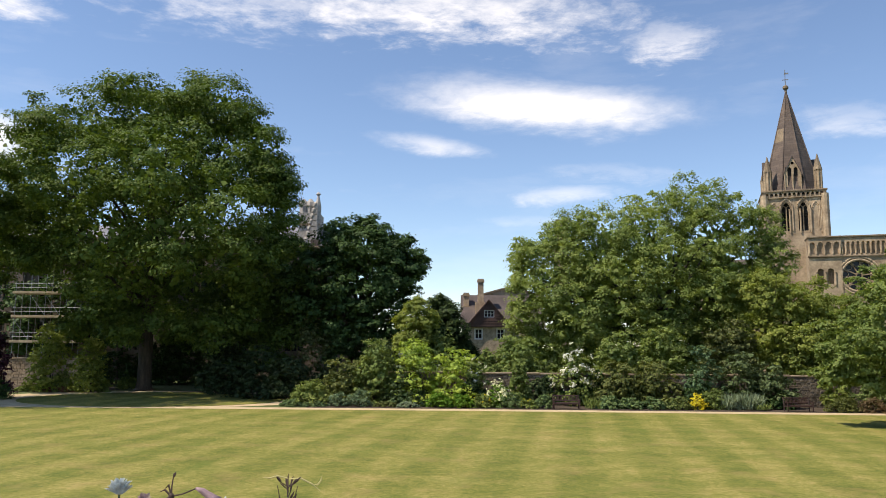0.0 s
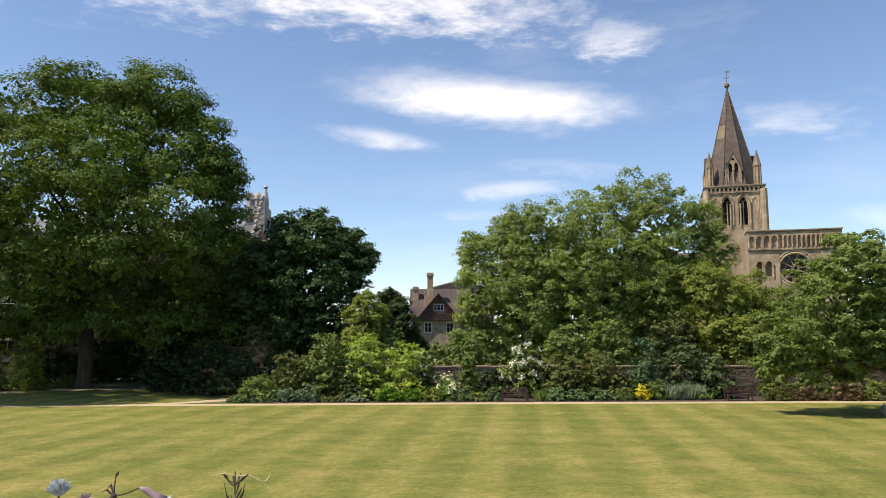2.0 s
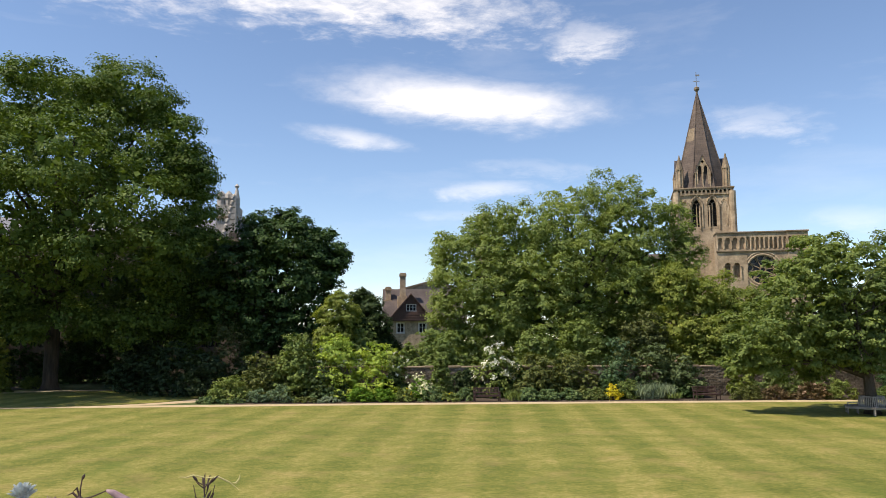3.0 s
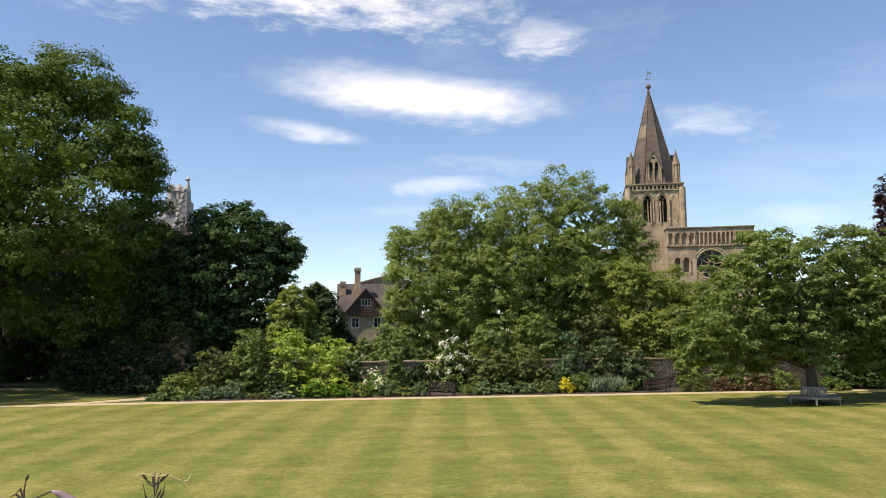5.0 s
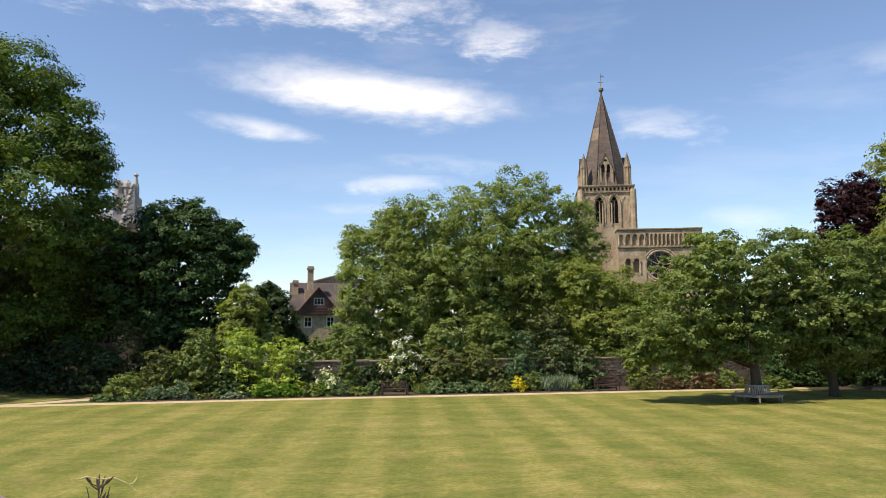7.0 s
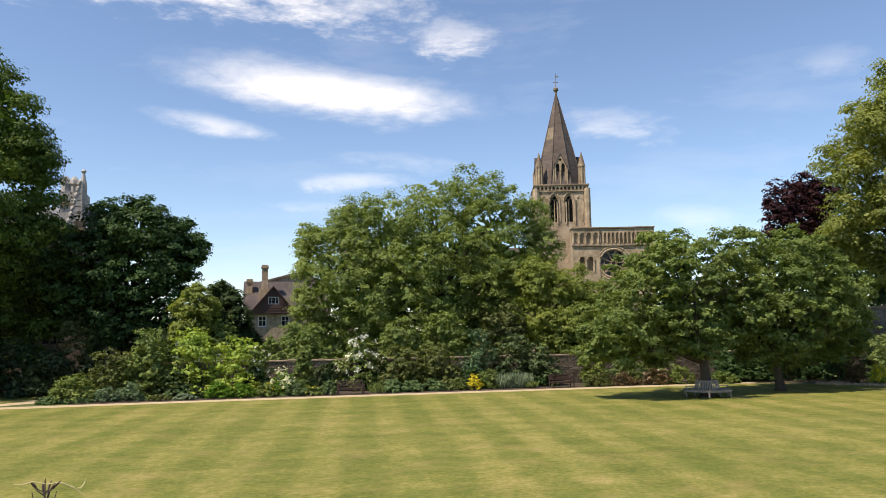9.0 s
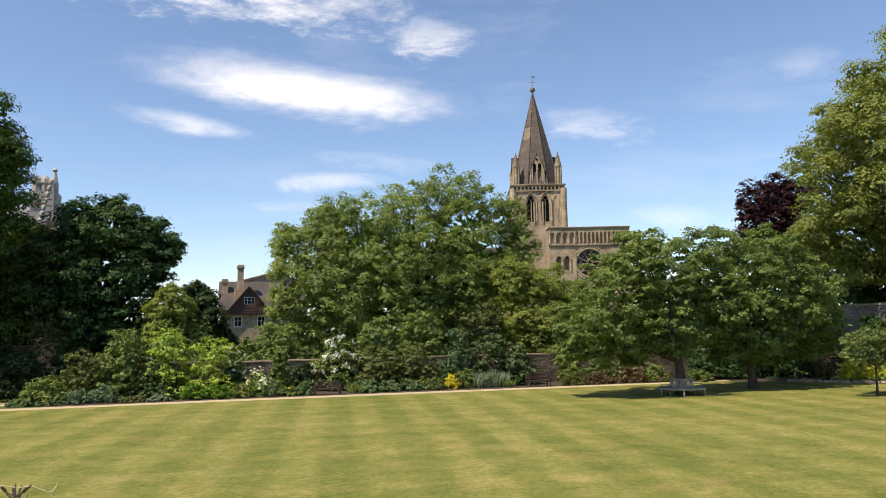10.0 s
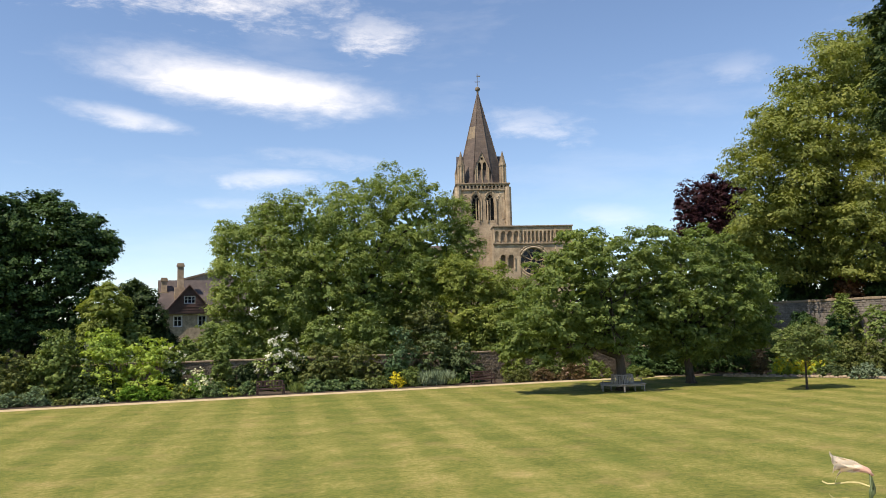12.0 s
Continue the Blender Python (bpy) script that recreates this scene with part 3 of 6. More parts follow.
rough_wall("wall_north", "weathered rubble garden wall with stone coping", (-5.0, 55.9), (54, 54.0), 2.30, 0.5, 0.14, rubble_mat, 11, (0.30, 0.13))
rough_wall("wall_east", "high pale stone garden wall", (54.4, 60), (54.4, 12), 5.9, 0.6, 0.2, old_wall, 12, (0.45, 0.17))
rough_wall("wall_west", "low ochre stone wall in the shade", (-52, 74.5), (-34.2, 73.7), 2.7, 0.5, 0.16, stone_mat, 13, (0.5, 0.24))

# edging stones before the side bed
edging = empty("stone_edging", (42.5, 47, 0), "row of rough edging stones along the bed", "edging", kind="structure")
rng = np.random.default_rng(21)
for i in range(46):
    t = i / 45
    x = 41.5 + 6.6 * t
    y = 45.9 - 9.0 * t + 1.6 * math.sin(t * math.pi) * 0.5
    s = rng.uniform(0.12, 0.22)
    bm = bmesh.new()
    bmesh.ops.create_icosphere(bm, subdivisions=2, radius=1.0)
    for v in bm.verts:
        v.co = Vector((v.co.x * s * 1.35, v.co.y * s, v.co.z * s * 0.8)) * (1 + 0.25 * noise.noise(v.co * 1.3 + Vector((i * 3.1, 0, 0))))
    part("edging_stone", bm, stone_mat, edging, m=pose(x - 42.5, y - 47 - 0.35, s * 0.45, 0, 0, rng.uniform(0, 180)))

# ---- buildings ----


def panel(outline, holes, thick):
    """A wall slab in the x-z plane with real openings; its front face looks to -y."""
    bm = bmesh.new()
    edges = []
    for loop in (outline, *holes):
        v = [bm.verts.new((x, 0, z)) for x, z in loop]
        edges += [bm.edges.new((v[i], v[(i + 1) % len(v)])) for i in range(len(v))]
    bmesh.ops.triangle_fill(bm, use_beauty=True, use_dissolve=False, edges=edges, normal=(0, -1, 0))
    bmesh.ops.recalc_face_normals(bm, faces=bm.faces)
    r = bmesh.ops.extrude_face_region(bm, geom=bm.faces[:])
    bmesh.ops.translate(bm, vec=(0, thick, 0), verts=[v for v in r["geom"] if isinstance(v, bmesh.types.BMVert)])
    bmesh.ops.recalc_face_normals(bm, faces=bm.faces)
    return bm


def rect(x0, x1, z0, z1):
    return [(x0, z0), (x1, z0), (x1, z1), (x0, z1)]


def arch(x, w, z0, z1, pointed=True, k=6):
    """The outline of an arched opening, middle x, width w, from z0 to its crown z1."""
    h = w / 2
    if not pointed:
        s = z1 - h
        return [(x - h, z0), (x + h, z0)] + [(x + h * math.cos(a), s + h * math.sin(a)) for a in (math.pi * i / (2 * k) for i in range(2 * k + 1))]
    rise = w * 0.87
    s = z1 - rise
    right = [(x - h + w * math.cos(a), s + w * math.sin(a)) for a in (math.pi / 3 * i / k for i in range(k + 1))]
    left = [(2 * x - a, c) for a, c in right[::-1]][1:]
    return [(x - h, z0), (x + h, z0)] + right + left


def ring(bm, pts, r, y, sides=5):
    """A moulding that follows an outline."""
    tube(bm, [(x, y, z) for x, z in pts], [r] * len(pts), sides)


def shaft(parent, x, y, z0, z1, r, sides=8):
    """A slender column with its capital."""
    bm = tube(bmesh.new(), [(x, y, z0), (x, y, z1), (x, y, z1 + 0.02), (x, y, z1 + 0.2)], [r, r, r * 1.1, r * 1.5], sides)
    return part("shaft", bm, stone_mat, parent)


cath = empty("cathedral", (52.1, 110.9, 0), "honey limestone cathedral tower with slated-looking stone spire and transept", "cathedral", turn=-19.3)
H = 4.0
tower = part("tower", boxed(-H, H, -H, H, 0, 20.6), stone_mat, cath, "honey-coloured limestone")
# block behind the belfry openings, its unlit inside given as near-black colour
part("belfry_core", boxed(-H + 0.75, H - 0.75, -H + 0.75, H - 0.75, 20.6, 26.2), dark_void, cath, "block coloured dark for the belfry's inner shade")
for side in range(4):
    m = pose(0, 0, 0, 0, 0, 90 * side) @ pose(0, -H, 0)
    holes = [arch(s * 1.12, 1.35, 21.0, 25.35) for s in (-1, 1)]
    wall = part("belfry_wall", panel(rect(-H, H, 20.6, 26.3), holes, 0.6), stone_mat, cath, m=m)
    for s in (-1, 1):
        bm = bmesh.new()
        ring(bm, arch(s * 1.12, 1.65, 21.0, 25.75)[1:], 0.13, -0.04)
        ring(bm, arch(s * 1.12, 1.30, 21.0, 25.25)[1:], 0.09, 0.14)
        part("arch_moulding", bm, stone_mat, wall)
        bm = boxed(s * 1.12 - 0.07, s * 1.12 + 0.07, 0.25, 0.42, 21.0, 24.6)
        for d in (-0.31, 0.31):
            ring(bm, arch(s * 1.12 + d, 0.55, 23.9, 24.75)[1:], 0.05, 0.33)
        part("mullion", bm, stone_mat, wall)
        for k in range(9):
            z = 21.25 + 0.4 * k
            # slats take the same near-black shade colour
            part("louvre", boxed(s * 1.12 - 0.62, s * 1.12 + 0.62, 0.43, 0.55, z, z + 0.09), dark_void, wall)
        bm = bmesh.new()
        ring(bm, arch(s * 2.75, 0.95, 21.2, 25.2)[1:], 0.10, -0.02)
        ring(bm, arch(s * 2.75, 0.62, 21.2, 24.9)[1:], 0.06, -0.02)
        part("blind_arch", bm, stone_mat, wall)
    for k in range(6):
        shaft(wall, -3.45 + k * 1.38, -0.1, 20.7, 24.0, 0.12)
    # corbel table of small arches under the cornice
    small = [arch(-3.6 + 0.6 * k, 0.42, 26.0, 26.62, True, 3) for k in range(13)]
    part("corbel_table", panel(rect(-H - 0.1, H + 0.1, 25.85, 26.75), small, 0.22), stone_mat, wall, m=pose(0, -0.22, 0))
for sx in (-1, 1):
    for sy in (-1, 1):
        bm = bmesh.new()
        tube(bm, [(sx * H, sy * H, 12), (sx * H, sy * H, 26.3)], [0.55, 0.52], 10)
        part("corner_buttress", bm, stone_mat, cath)
        bm = bmesh.new()
        tube(bm, [(sx * 3.35, sy * 3.35, 26.9), (sx * 3.35, sy * 3.35, 30.0)], [0.50, 0.48], 8)
        pin = part("pinnacle", bm, stone_mat, cath)
        bm = bmesh.new()
        tube(bm, [(sx * 3.35, sy * 3.35, 29.9), (sx * 3.35, sy * 3.35, 30.1), (sx * 3.35, sy * 3.35, 32.3)], [0.60, 0.58, 0.05], 8)
        part("pinnacle_cap", bm, stone_dark, pin)
        for k in range(8):
            a = k * math.pi / 4
            shaft(pin, sx * 3.35 + 0.5 * math.cos(a), sy * 3.35 + 0.5 * math.sin(a), 26.95, 29.7, 0.08, 6)
cornice = boxed(-H - 0.35, H + 0.35, -H - 0.35, H + 0.35, 26.72, 27.0, bevel=0.06)
part("cornice", cornice, stone_dark, cath)


def spire_radius(z):
    return 3.85 * (43.3 - z) / (43.3 - 27.0)


bm = bmesh.new()
rows = []
for z in [27.0 + 0.54 * k for k in range(31)]:
    r = max(spire_radius(z), 0.06) / math.cos(math.pi / 8)
    rows.append([bm.verts.new((r * math.cos(math.pi / 8 + k * math.pi / 4), r * math.sin(math.pi / 8 + k * math.pi / 4), z)) for k in range(8)])
for a, c in zip(rows, rows[1:]):
    for k in range(8):
        bm.faces.new((a[k], a[(k + 1) % 8], c[(k + 1) % 8], c[k]))
bm.faces.new(rows[-1])
m_, n_, l_, b_ = material("spire_stone", 0.9)
spire_mat = m_
tc_ = n_.new("ShaderNodeTexCoord")
br = n_.new("ShaderNodeTexBrick")
br.inputs["Scale"].default_value = 1.0
br.inputs["Brick Width"].default_value, br.inputs["Row Height"].default_value, br.inputs["Mortar Size"].default_value = 0.8, 0.36, 0.012
br.inputs["Color1"].default_value, br.inputs["Color2"].default_value, br.inputs["Mortar"].default_value = (0.10, 0.075, 0.06, 1), (0.135, 0.102, 0.082, 1), (0.07, 0.052, 0.042, 1)
mp_ = n_.new("ShaderNodeMapping")
mp_.inputs["Rotation"].default_value = (radians(90), 0, 0)
l_.new(tc_.outputs["Object"], mp_.inputs[0])
l_.new(mp_.outputs[0], br.inputs["Vector"])
age = ramp(n_, l_, noise_node(n_, l_, 0.45, 8, 0.65), [(0.3, (0.75, 0.72, 0.70)), (0.52, (1, 1, 1)), (0.68, (1.35, 1.3, 1.2))])
l_.new(blend(n_, l_, 1.0, br.outputs[0], age, "MULTIPLY"), b_.inputs["Base Color"])
bump(n_, l_, b_, noise_node(n_, l_, 5, 5), 0.4, 0.04)
spire = part("spire", bm, spire_mat, cath, "brown weathered stone spire")
for k in range(8):
    bm = bmesh.new()
    a = math.pi / 8 + k * math.pi / 4
    pts = [(spire_radius(z) / math.cos(math.pi / 8) * math.cos(a), spire_radius(z) / math.cos(math.pi / 8) * math.sin(a), z) for z in (27.0, 32, 37, 43.0)]
    tube(bm, pts, [0.11, 0.1, 0.08, 0.05], 6)
    part("spire_rib", bm, spire_mat, spire)
# paler renewed courses part way up
bm = bmesh.new()
a0, a1 = math.pi / 8 + math.pi, math.pi / 8 + 1.25 * math.pi
q = [((spire_radius(z) + 0.02) / math.cos(math.pi / 8) * math.cos(a), (spire_radius(z) + 0.02) / math.cos(math.pi / 8) * math.sin(a), z) for a, z in ((a0, 34.9), (a1, 34.9), (a1, 37.0), (a0, 37.0))]
bm.faces.new([bm.verts.new(p) for p in q])
part("renewed_stone", bm, stone_dark, spire, "paler renewed stone courses")
bm = bmesh.new()
tube(bm, [(0, 0, 42.9), (0, 0, 43.3), (0, 0, 43.55), (0, 0, 43.9), (0, 0, 44.1)], [0.16, 0.18, 0.42, 0.40, 0.1], 10)
part("finial", bm, stone_dark, spire)
bm = bmesh.new()
tube(bm, [(0, 0, 44.0), (0, 0, 46.5)], [0.06, 0.04], 6)
box(bm, -0.45, 0.45, -0.04, 0.04, 44.9, 45.0)
box(bm, -0.1, 0.5, -0.02, 0.02, 45.8, 46.05)
part("weather_vane", bm, lead_mat, spire, "thin metal cross and vane")
# two-light gabled openings on the four faces of the spire
for side in range(4):
    m = pose(0, 0, 0, 0, 0, 90 * side) @ pose(0, -3.72, 0)
    shape = [(-1.15, 27.0), (1.15, 27.0), (1.15, 29.6), (0, 32.1), (-1.15, 29.6)]
    quat = [(0.22 * math.cos(a), 31.05 + 0.22 * math.sin(a)) for a in (i * math.pi / 4 for i in range(8))]
    luc = part("lucarne", panel(shape, [arch(-0.42, 0.55, 27.2, 30.5), arch(0.42, 0.55, 27.2, 30.5), quat], 0.35), stone_mat, cath, m=m)
    # one near-black sheet gives the shade behind both lancets
    part("louvre", boxed(-0.95, 0.95, 0.4, 0.5, 27.05, 30.6), dark_void, luc)
    bm = bmesh.new()
    for s in (-1, 1):
        v = [bm.verts.new(p) for p in ((s * 1.4, -0.1, 29.1), (0, -0.1, 32.25), (0, 3.3, 32.25), (s * 1.4, 3.3, 29.1), (s * 1.4, -0.1, 28.9), (0, -0.1, 32.0), (0, 3.3, 32.0), (s * 1.4, 3.3, 28.9))]
        for q in ((0, 1, 2, 3), (7, 6, 5, 4), (0, 4, 5, 1), (3, 2, 6, 7), (0, 3, 7, 4)):
            bm.faces.new([v[i] for i in q])
    bmesh.ops.recalc_face_normals(bm, faces=bm.faces)
    part("lucarne_roof", bm, slate_mat, luc)
    for s in (-1, 1):
        part("lucarne_cheek", boxed(s * 1.12 - 0.03, s * 1.12 + 0.03, 0.36, 3.0, 27.0, 29.3), stone_mat, luc)
    for x in (-1.08, 0.0, 1.08):
        shaft(luc, x, -0.05, 27.0, 29.2, 0.09, 7)

# transept front with its arcaded parapet and wheel window
TX0, TX1, TY = 0.9, 13.0, -9.0
transept = part("transept", boxed(TX0 + 0.3, TX1 - 0.3, TY + 0.9, 4, 0, 19.0), stone_dark, cath)
wheel = [(6.95 + 1.98 * math.cos(a), 13.95 + 1.98 * math.sin(a)) for a in (i * math.pi / 16 for i in range(32))]
front = part("transept_front", panel(rect(4.9, 10.3, 0, 16.6), [wheel], 0.7), stone_mat, cath, m=pose(0, TY + 0.15, 0))
for x0, x1 in ((TX0, 4.9), (10.3, TX1)):
    mid = (x0 + x1) / 2
    holes = [arch(mid - 0.62, 0.75, 12.9, 15.0, False), arch(mid + 0.62, 0.75, 12.9, 15.0, False)]
    t = part("turret", panel(rect(x0, x1, 0, 16.5), holes, 0.6), stone_mat, cath, m=pose(0, TY, 0))
    part("turret_recess", boxed(x0 + 0.1, x1 - 0.1, 0.62, 0.7, 0, 16.4), stone_dark, t)
    for d in (-1.15, 0.0, 1.15):
        shaft(t, mid + d, -0.06, 12.7, 14.3, 0.11, 7)
part("turret_side", boxed(TX0, TX0 + 0.5, TY + 0.602, TY + 3.2, 0, 19.2), stone_mat, cath)
bays = [(TX0, 4.9, 4, 0.0), (4.9, 10.3, 9, 0.15), (10.3, TX1, 4, 0.0)]
for x0, x1, k, back in bays:
    step = (x1 - x0) / k
    holes = [arch(x0 + step * (i + 0.5), step * 0.62, 16.95, 18.6, False, 4) for i in range(k)]
    p_ = part("parapet", panel(rect(x0, x1, 16.75, 19.2), holes, 0.3), stone_mat, cath, m=pose(0, TY + back - 0.003, 0))
    part("parapet_recess", boxed(x0 + 0.02, x1 - 0.02, 0.32, 0.55, 16.75, 19.1), stone_mat, p_)
    for i in range(k + 1):
        shaft(p_, min(max(x0 + step * i, x0 + 0.12), x1 - 0.12), -0.07, 16.95, 18.0, 0.1, 6)
    part("string_course", boxed(x0 - 0.1, x1 + 0.1, -0.22, 0.3, 16.52, 16.74, bevel=0.04), stone_dark, p_)
    part("parapet_cap", boxed(x0 - 0.1, x1 + 0.1, -0.18, 0.6, 19.2, 19.42, bevel=0.04), stone_dark, p_)
part("turret_cap", boxed(TX0 - 0.1, TX0 + 0.6, TY + 0.61, TY + 3.3, 19.2, 19.42, bevel=0.04), stone_dark, cath)
bm = bmesh.new()
bmesh.ops.create_circle(bm, cap_ends=True, radius=2.15, segments=32, matrix=pose(6.95, TY + 0.62, 13.95, 90, 0, 0))
win = part("wheel_window", bm, glass_mat, cath, "dark wheel window with stone spokes")
bm = bmesh.new()
for k in range(10):
    a = k * math.pi / 5 + 0.15
    tube(bm, [(6.95 + 0.35 * math.cos(a), TY + 0.4, 13.95 + 0.35 * math.sin(a)), (6.95 + 1.95 * math.cos(a), TY + 0.4, 13.95 + 1.95 * math.sin(a))], [0.08, 0.07], 6)
    b2 = a + math.pi / 10
    ring(bm, [(6.95 + 1.72 * math.cos(b2) + 0.42 * math.cos(c), 13.95 + 1.72 * math.sin(b2) + 0.42 * math.sin(c)) for c in (i * math.pi / 5 for i in range(11))], 0.05, TY + 0.4, 5)
ring(bm, [(6.95 + 0.36 * math.cos(c), 13.95 + 0.36 * math.sin(c)) for c in (i * math.pi / 8 for i in range(17))], 0.09, TY + 0.38, 6)
part("spokes", bm, stone_mat, win)
bm = bmesh.new()
for r, t in ((2.15, 0.14), (2.5, 0.12)):
    ring(bm, [(6.95 + r * math.cos(c), 13.95 + r * math.sin(c)) for c in (i * math.pi / 20 for i in range(41))], t, TY + 0.12, 6)
part("window_moulding", bm, stone_mat, win)
bm = bmesh.new()
for x0, x1 in ((-14.0, -3.9),):
    v = [bm.verts.new(p) for p in ((x0, -5, 12.0), (x1, -5, 12.0), (x1, 0, 17.5), (x0, 0, 17.5), (x0, 5, 12.0), (x1, 5, 12.0))]
    for q in ((0, 1, 2, 3), (3, 2, 5, 4), (1, 5, 2), (0, 3, 4)):
        bm.faces.new([v[i] for i in q])
part("choir_roof", bm, slate_mat, cath)
part("choir", boxed(-13.9, -3.95, -4.8, 4.8, 0, 12.0), stone_mat, cath)


def window(parent, x, z0, w, h, m, lights=2, frame=0.09, mat=None):
    """A framed window with bars and panes; its front looks to -y."""
    mat = mat or white_paint
    bm = bmesh.new()
    box(bm, x - w / 2, x - w / 2 + frame, 0, 0.1, z0, z0 + h)
    box(bm, x + w / 2 - frame, x + w / 2, 0, 0.1, z0, z0 + h)
    box(bm, x - w / 2 + frame, x + w / 2 - frame, 0, 0.1, z0, z0 + frame)
    box(bm, x - w / 2 + frame, x + w / 2 - frame, 0, 0.1, z0 + h - frame, z0 + h)
    win = part("window", bm, mat, parent, m=m)
    bm = bmesh.new()
    for k in range(1, lights):
        c = x - w / 2 + w * k / lights
        box(bm, c - 0.04, c + 0.04, 0.02, 0.09, z0 + frame, z0 + h - frame)
    box(bm, x - w / 2 + frame, x + w / 2 - frame, 0.03, 0.08, z0 + h * 0.55, z0 + h * 0.55 + 0.05)
    part("glazing_bar", bm, mat, win)
    part("pane", boxed(x - w / 2 + frame, x + w / 2 - frame, 0.1, 0.13, z0 + frame, z0 + h - frame), glass_mat, win)
    return win


# gabled stone house seen between the trees
house = empty("house", (6.0, 98, 0), "old stone house with brown tile-hung gable and tall chimneys", "house")
holes = [rect(-1.85, -0.75, 5.0, 6.45), rect(1.0, 2.1, 5.0, 6.45), rect(-1.85, -0.75, 1.9, 3.4), rect(1.0, 2.1, 1.9, 3.4)]
wall = part("wall", panel(rect(-3.0, 6.0, 0, 6.8), holes, 0.5), house_stone, house, "coursed rubble limestone wall")
for x, z in ((-1.3, 5.0), (1.55, 5.0), (-1.3, 1.9), (1.55, 1.9)):
    window(house, x, z, 1.1, 1.45, pose(0, 0.18, 0), 2, 0.16)
    part("lintel", boxed(x - 0.75, x + 0.75, -0.06, 0.05, z + 1.45, z + 1.7), stone_pale, wall)
# near-black block: indoor shade behind the house windows, as colour
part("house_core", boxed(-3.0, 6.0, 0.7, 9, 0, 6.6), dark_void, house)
part("side_wall", boxed(-3.0, -2.5, 0.51, 9, 0, 6.8), stone_mat, house)
gab = part("gable", panel([(-2.95, 6.6), (2.95, 6.6), (0, 10.0)], [rect(-0.62, 0.72, 7.85, 8.8)], 0.3), brown_tile, house, "brown tile-hung gable", m=pose(0, -0.35, 0))
window(house, 0.05, 7.85, 1.34, 0.95, pose(0, -0.25, 0), 3, 0.1)
bm = bmesh.new()
for k in range(9):
    z = 6.75 + 0.33 * k
    w = 2.9 * (9.95 - z) / 3.35
    for x0, x1 in ((-w, min(-0.7, w)), (0.8, w)) if 7.6 < z < 8.8 else ((-w, w),):
        if x1 > x0 + 0.1:
            box(bm, x0, x1, -0.035, 0.0, z, z + 0.06)
part("tile_course", bm, brown_tile, gab)
bm = bmesh.new()
for s in (-1, 1):
    v = [bm.verts.new(p) for p in ((s * 3.3, -0.6, 6.35), (0, -0.6, 10.2), (0, 6.5, 10.2), (s * 3.3, 6.5, 6.35), (s * 3.3, -0.6, 6.2), (0, -0.6, 10.03), (0, 6.5, 10.03), (s * 3.3, 6.5, 6.2))]
    for q in ((0, 1, 2, 3), (7, 6, 5, 4), (0, 4, 5, 1), (3, 2, 6, 7), (0, 3, 7, 4)):
        bm.faces.new([v[i] for i in q])
bmesh.ops.recalc_face_normals(bm, faces=bm.faces)
part("gable_roof", bm, brown_tile, house)
bm = bmesh.new()
v = [bm.verts.new(p) for p in ((-3.5, 0.4, 6.6), (7.5, 0.4, 6.6), (7.5, 5.5, 11.1), (-3.5, 5.5, 11.1), (-3.5, 10, 6.6), (7.5, 10, 6.6))]
for q in ((0, 1, 2, 3), (3, 2, 5, 4), (0, 3, 4)):
    bm.faces.new([v[i] for i in q])
part("roof", bm, slate_mat, house, "stone-slated roof")


def chimney(parent, x, y, w, z0, z1):
    bm = boxed(x - w / 2, x + w / 2, y - w / 2, y + w / 2, z0, z1 - 0.45)
    box(bm, x - w / 2 - 0.1, x + w / 2 + 0.1, y - w / 2 - 0.1, y + w / 2 + 0.1, z1 - 0.449, z1 - 0.2)
    box(bm, x - w / 2 - 0.02, x + w / 2 + 0.02, y - w / 2 - 0.02, y + w / 2 + 0.02, z1 - 0.199, z1)
    box(bm, x - w / 2 - 0.35, x + w / 2 + 0.15, y - w / 2 - 0.15, y + w / 2 + 0.15, z0, z0 + 2.0)
    return part("chimney", bm, stone_mat, parent)


chimney(house, -0.9, 3.0, 0.75, 8.0, 13.1)
chimney(house, -2.8, 4.0, 0.7, 7.5, 11.3)
rear = empty("pedimented_building", (9.5, 106, 0), "stone building with a low pediment behind the house", "building")
part("wall", panel([(-4.5, 0), (4.5, 0), (4.5, 11.2), (0, 12.4), (-4.5, 11.2)], [arch(0.4, 1.6, 7.5, 10.2, False)], 0.5), house_stone, rear)
for sx in (-1, 1):
    bm = bmesh.new()
    tube(bm, [(sx * 4.75, -0.1, 11.15), (0, -0.1, 12.45)], [0.17, 0.17], 4)
    part("raking_cornice", bm, stone_dark, rear)
part("window", boxed(-0.6, 1.4, 0.52, 0.6, 7.3, 10.5), glass_mat, rear)
part("cornice", boxed(-4.7, 4.7, -0.2, 0.0, 10.5, 10.75), stone_dark, rear)
part("block", boxed(-4.5, 4.5, 0.7, 10, 0, 11.0), stone_dark, rear)

# battlemented stair turret rising behind the broad tree
far = empty("stone_turret", (20.4, 128, 0), "distant battlemented stone stair turret", "turret")
part("shaft", boxed(-1.05, 1.05, 0, 2.2, 0, 25.2), stone_dark, far)
part("string_course", boxed(-1.15, 1.15, -0.1, 2.3, 25.3, 25.5), stone_dark, far)
for k in range(3):
    part("merlon", boxed(-0.28, 0.28, 0, 0.35, 0, 0.75, bevel=0.03), stone_dark, far, m=pose((k - 1) * 0.77, 0, 25.2))

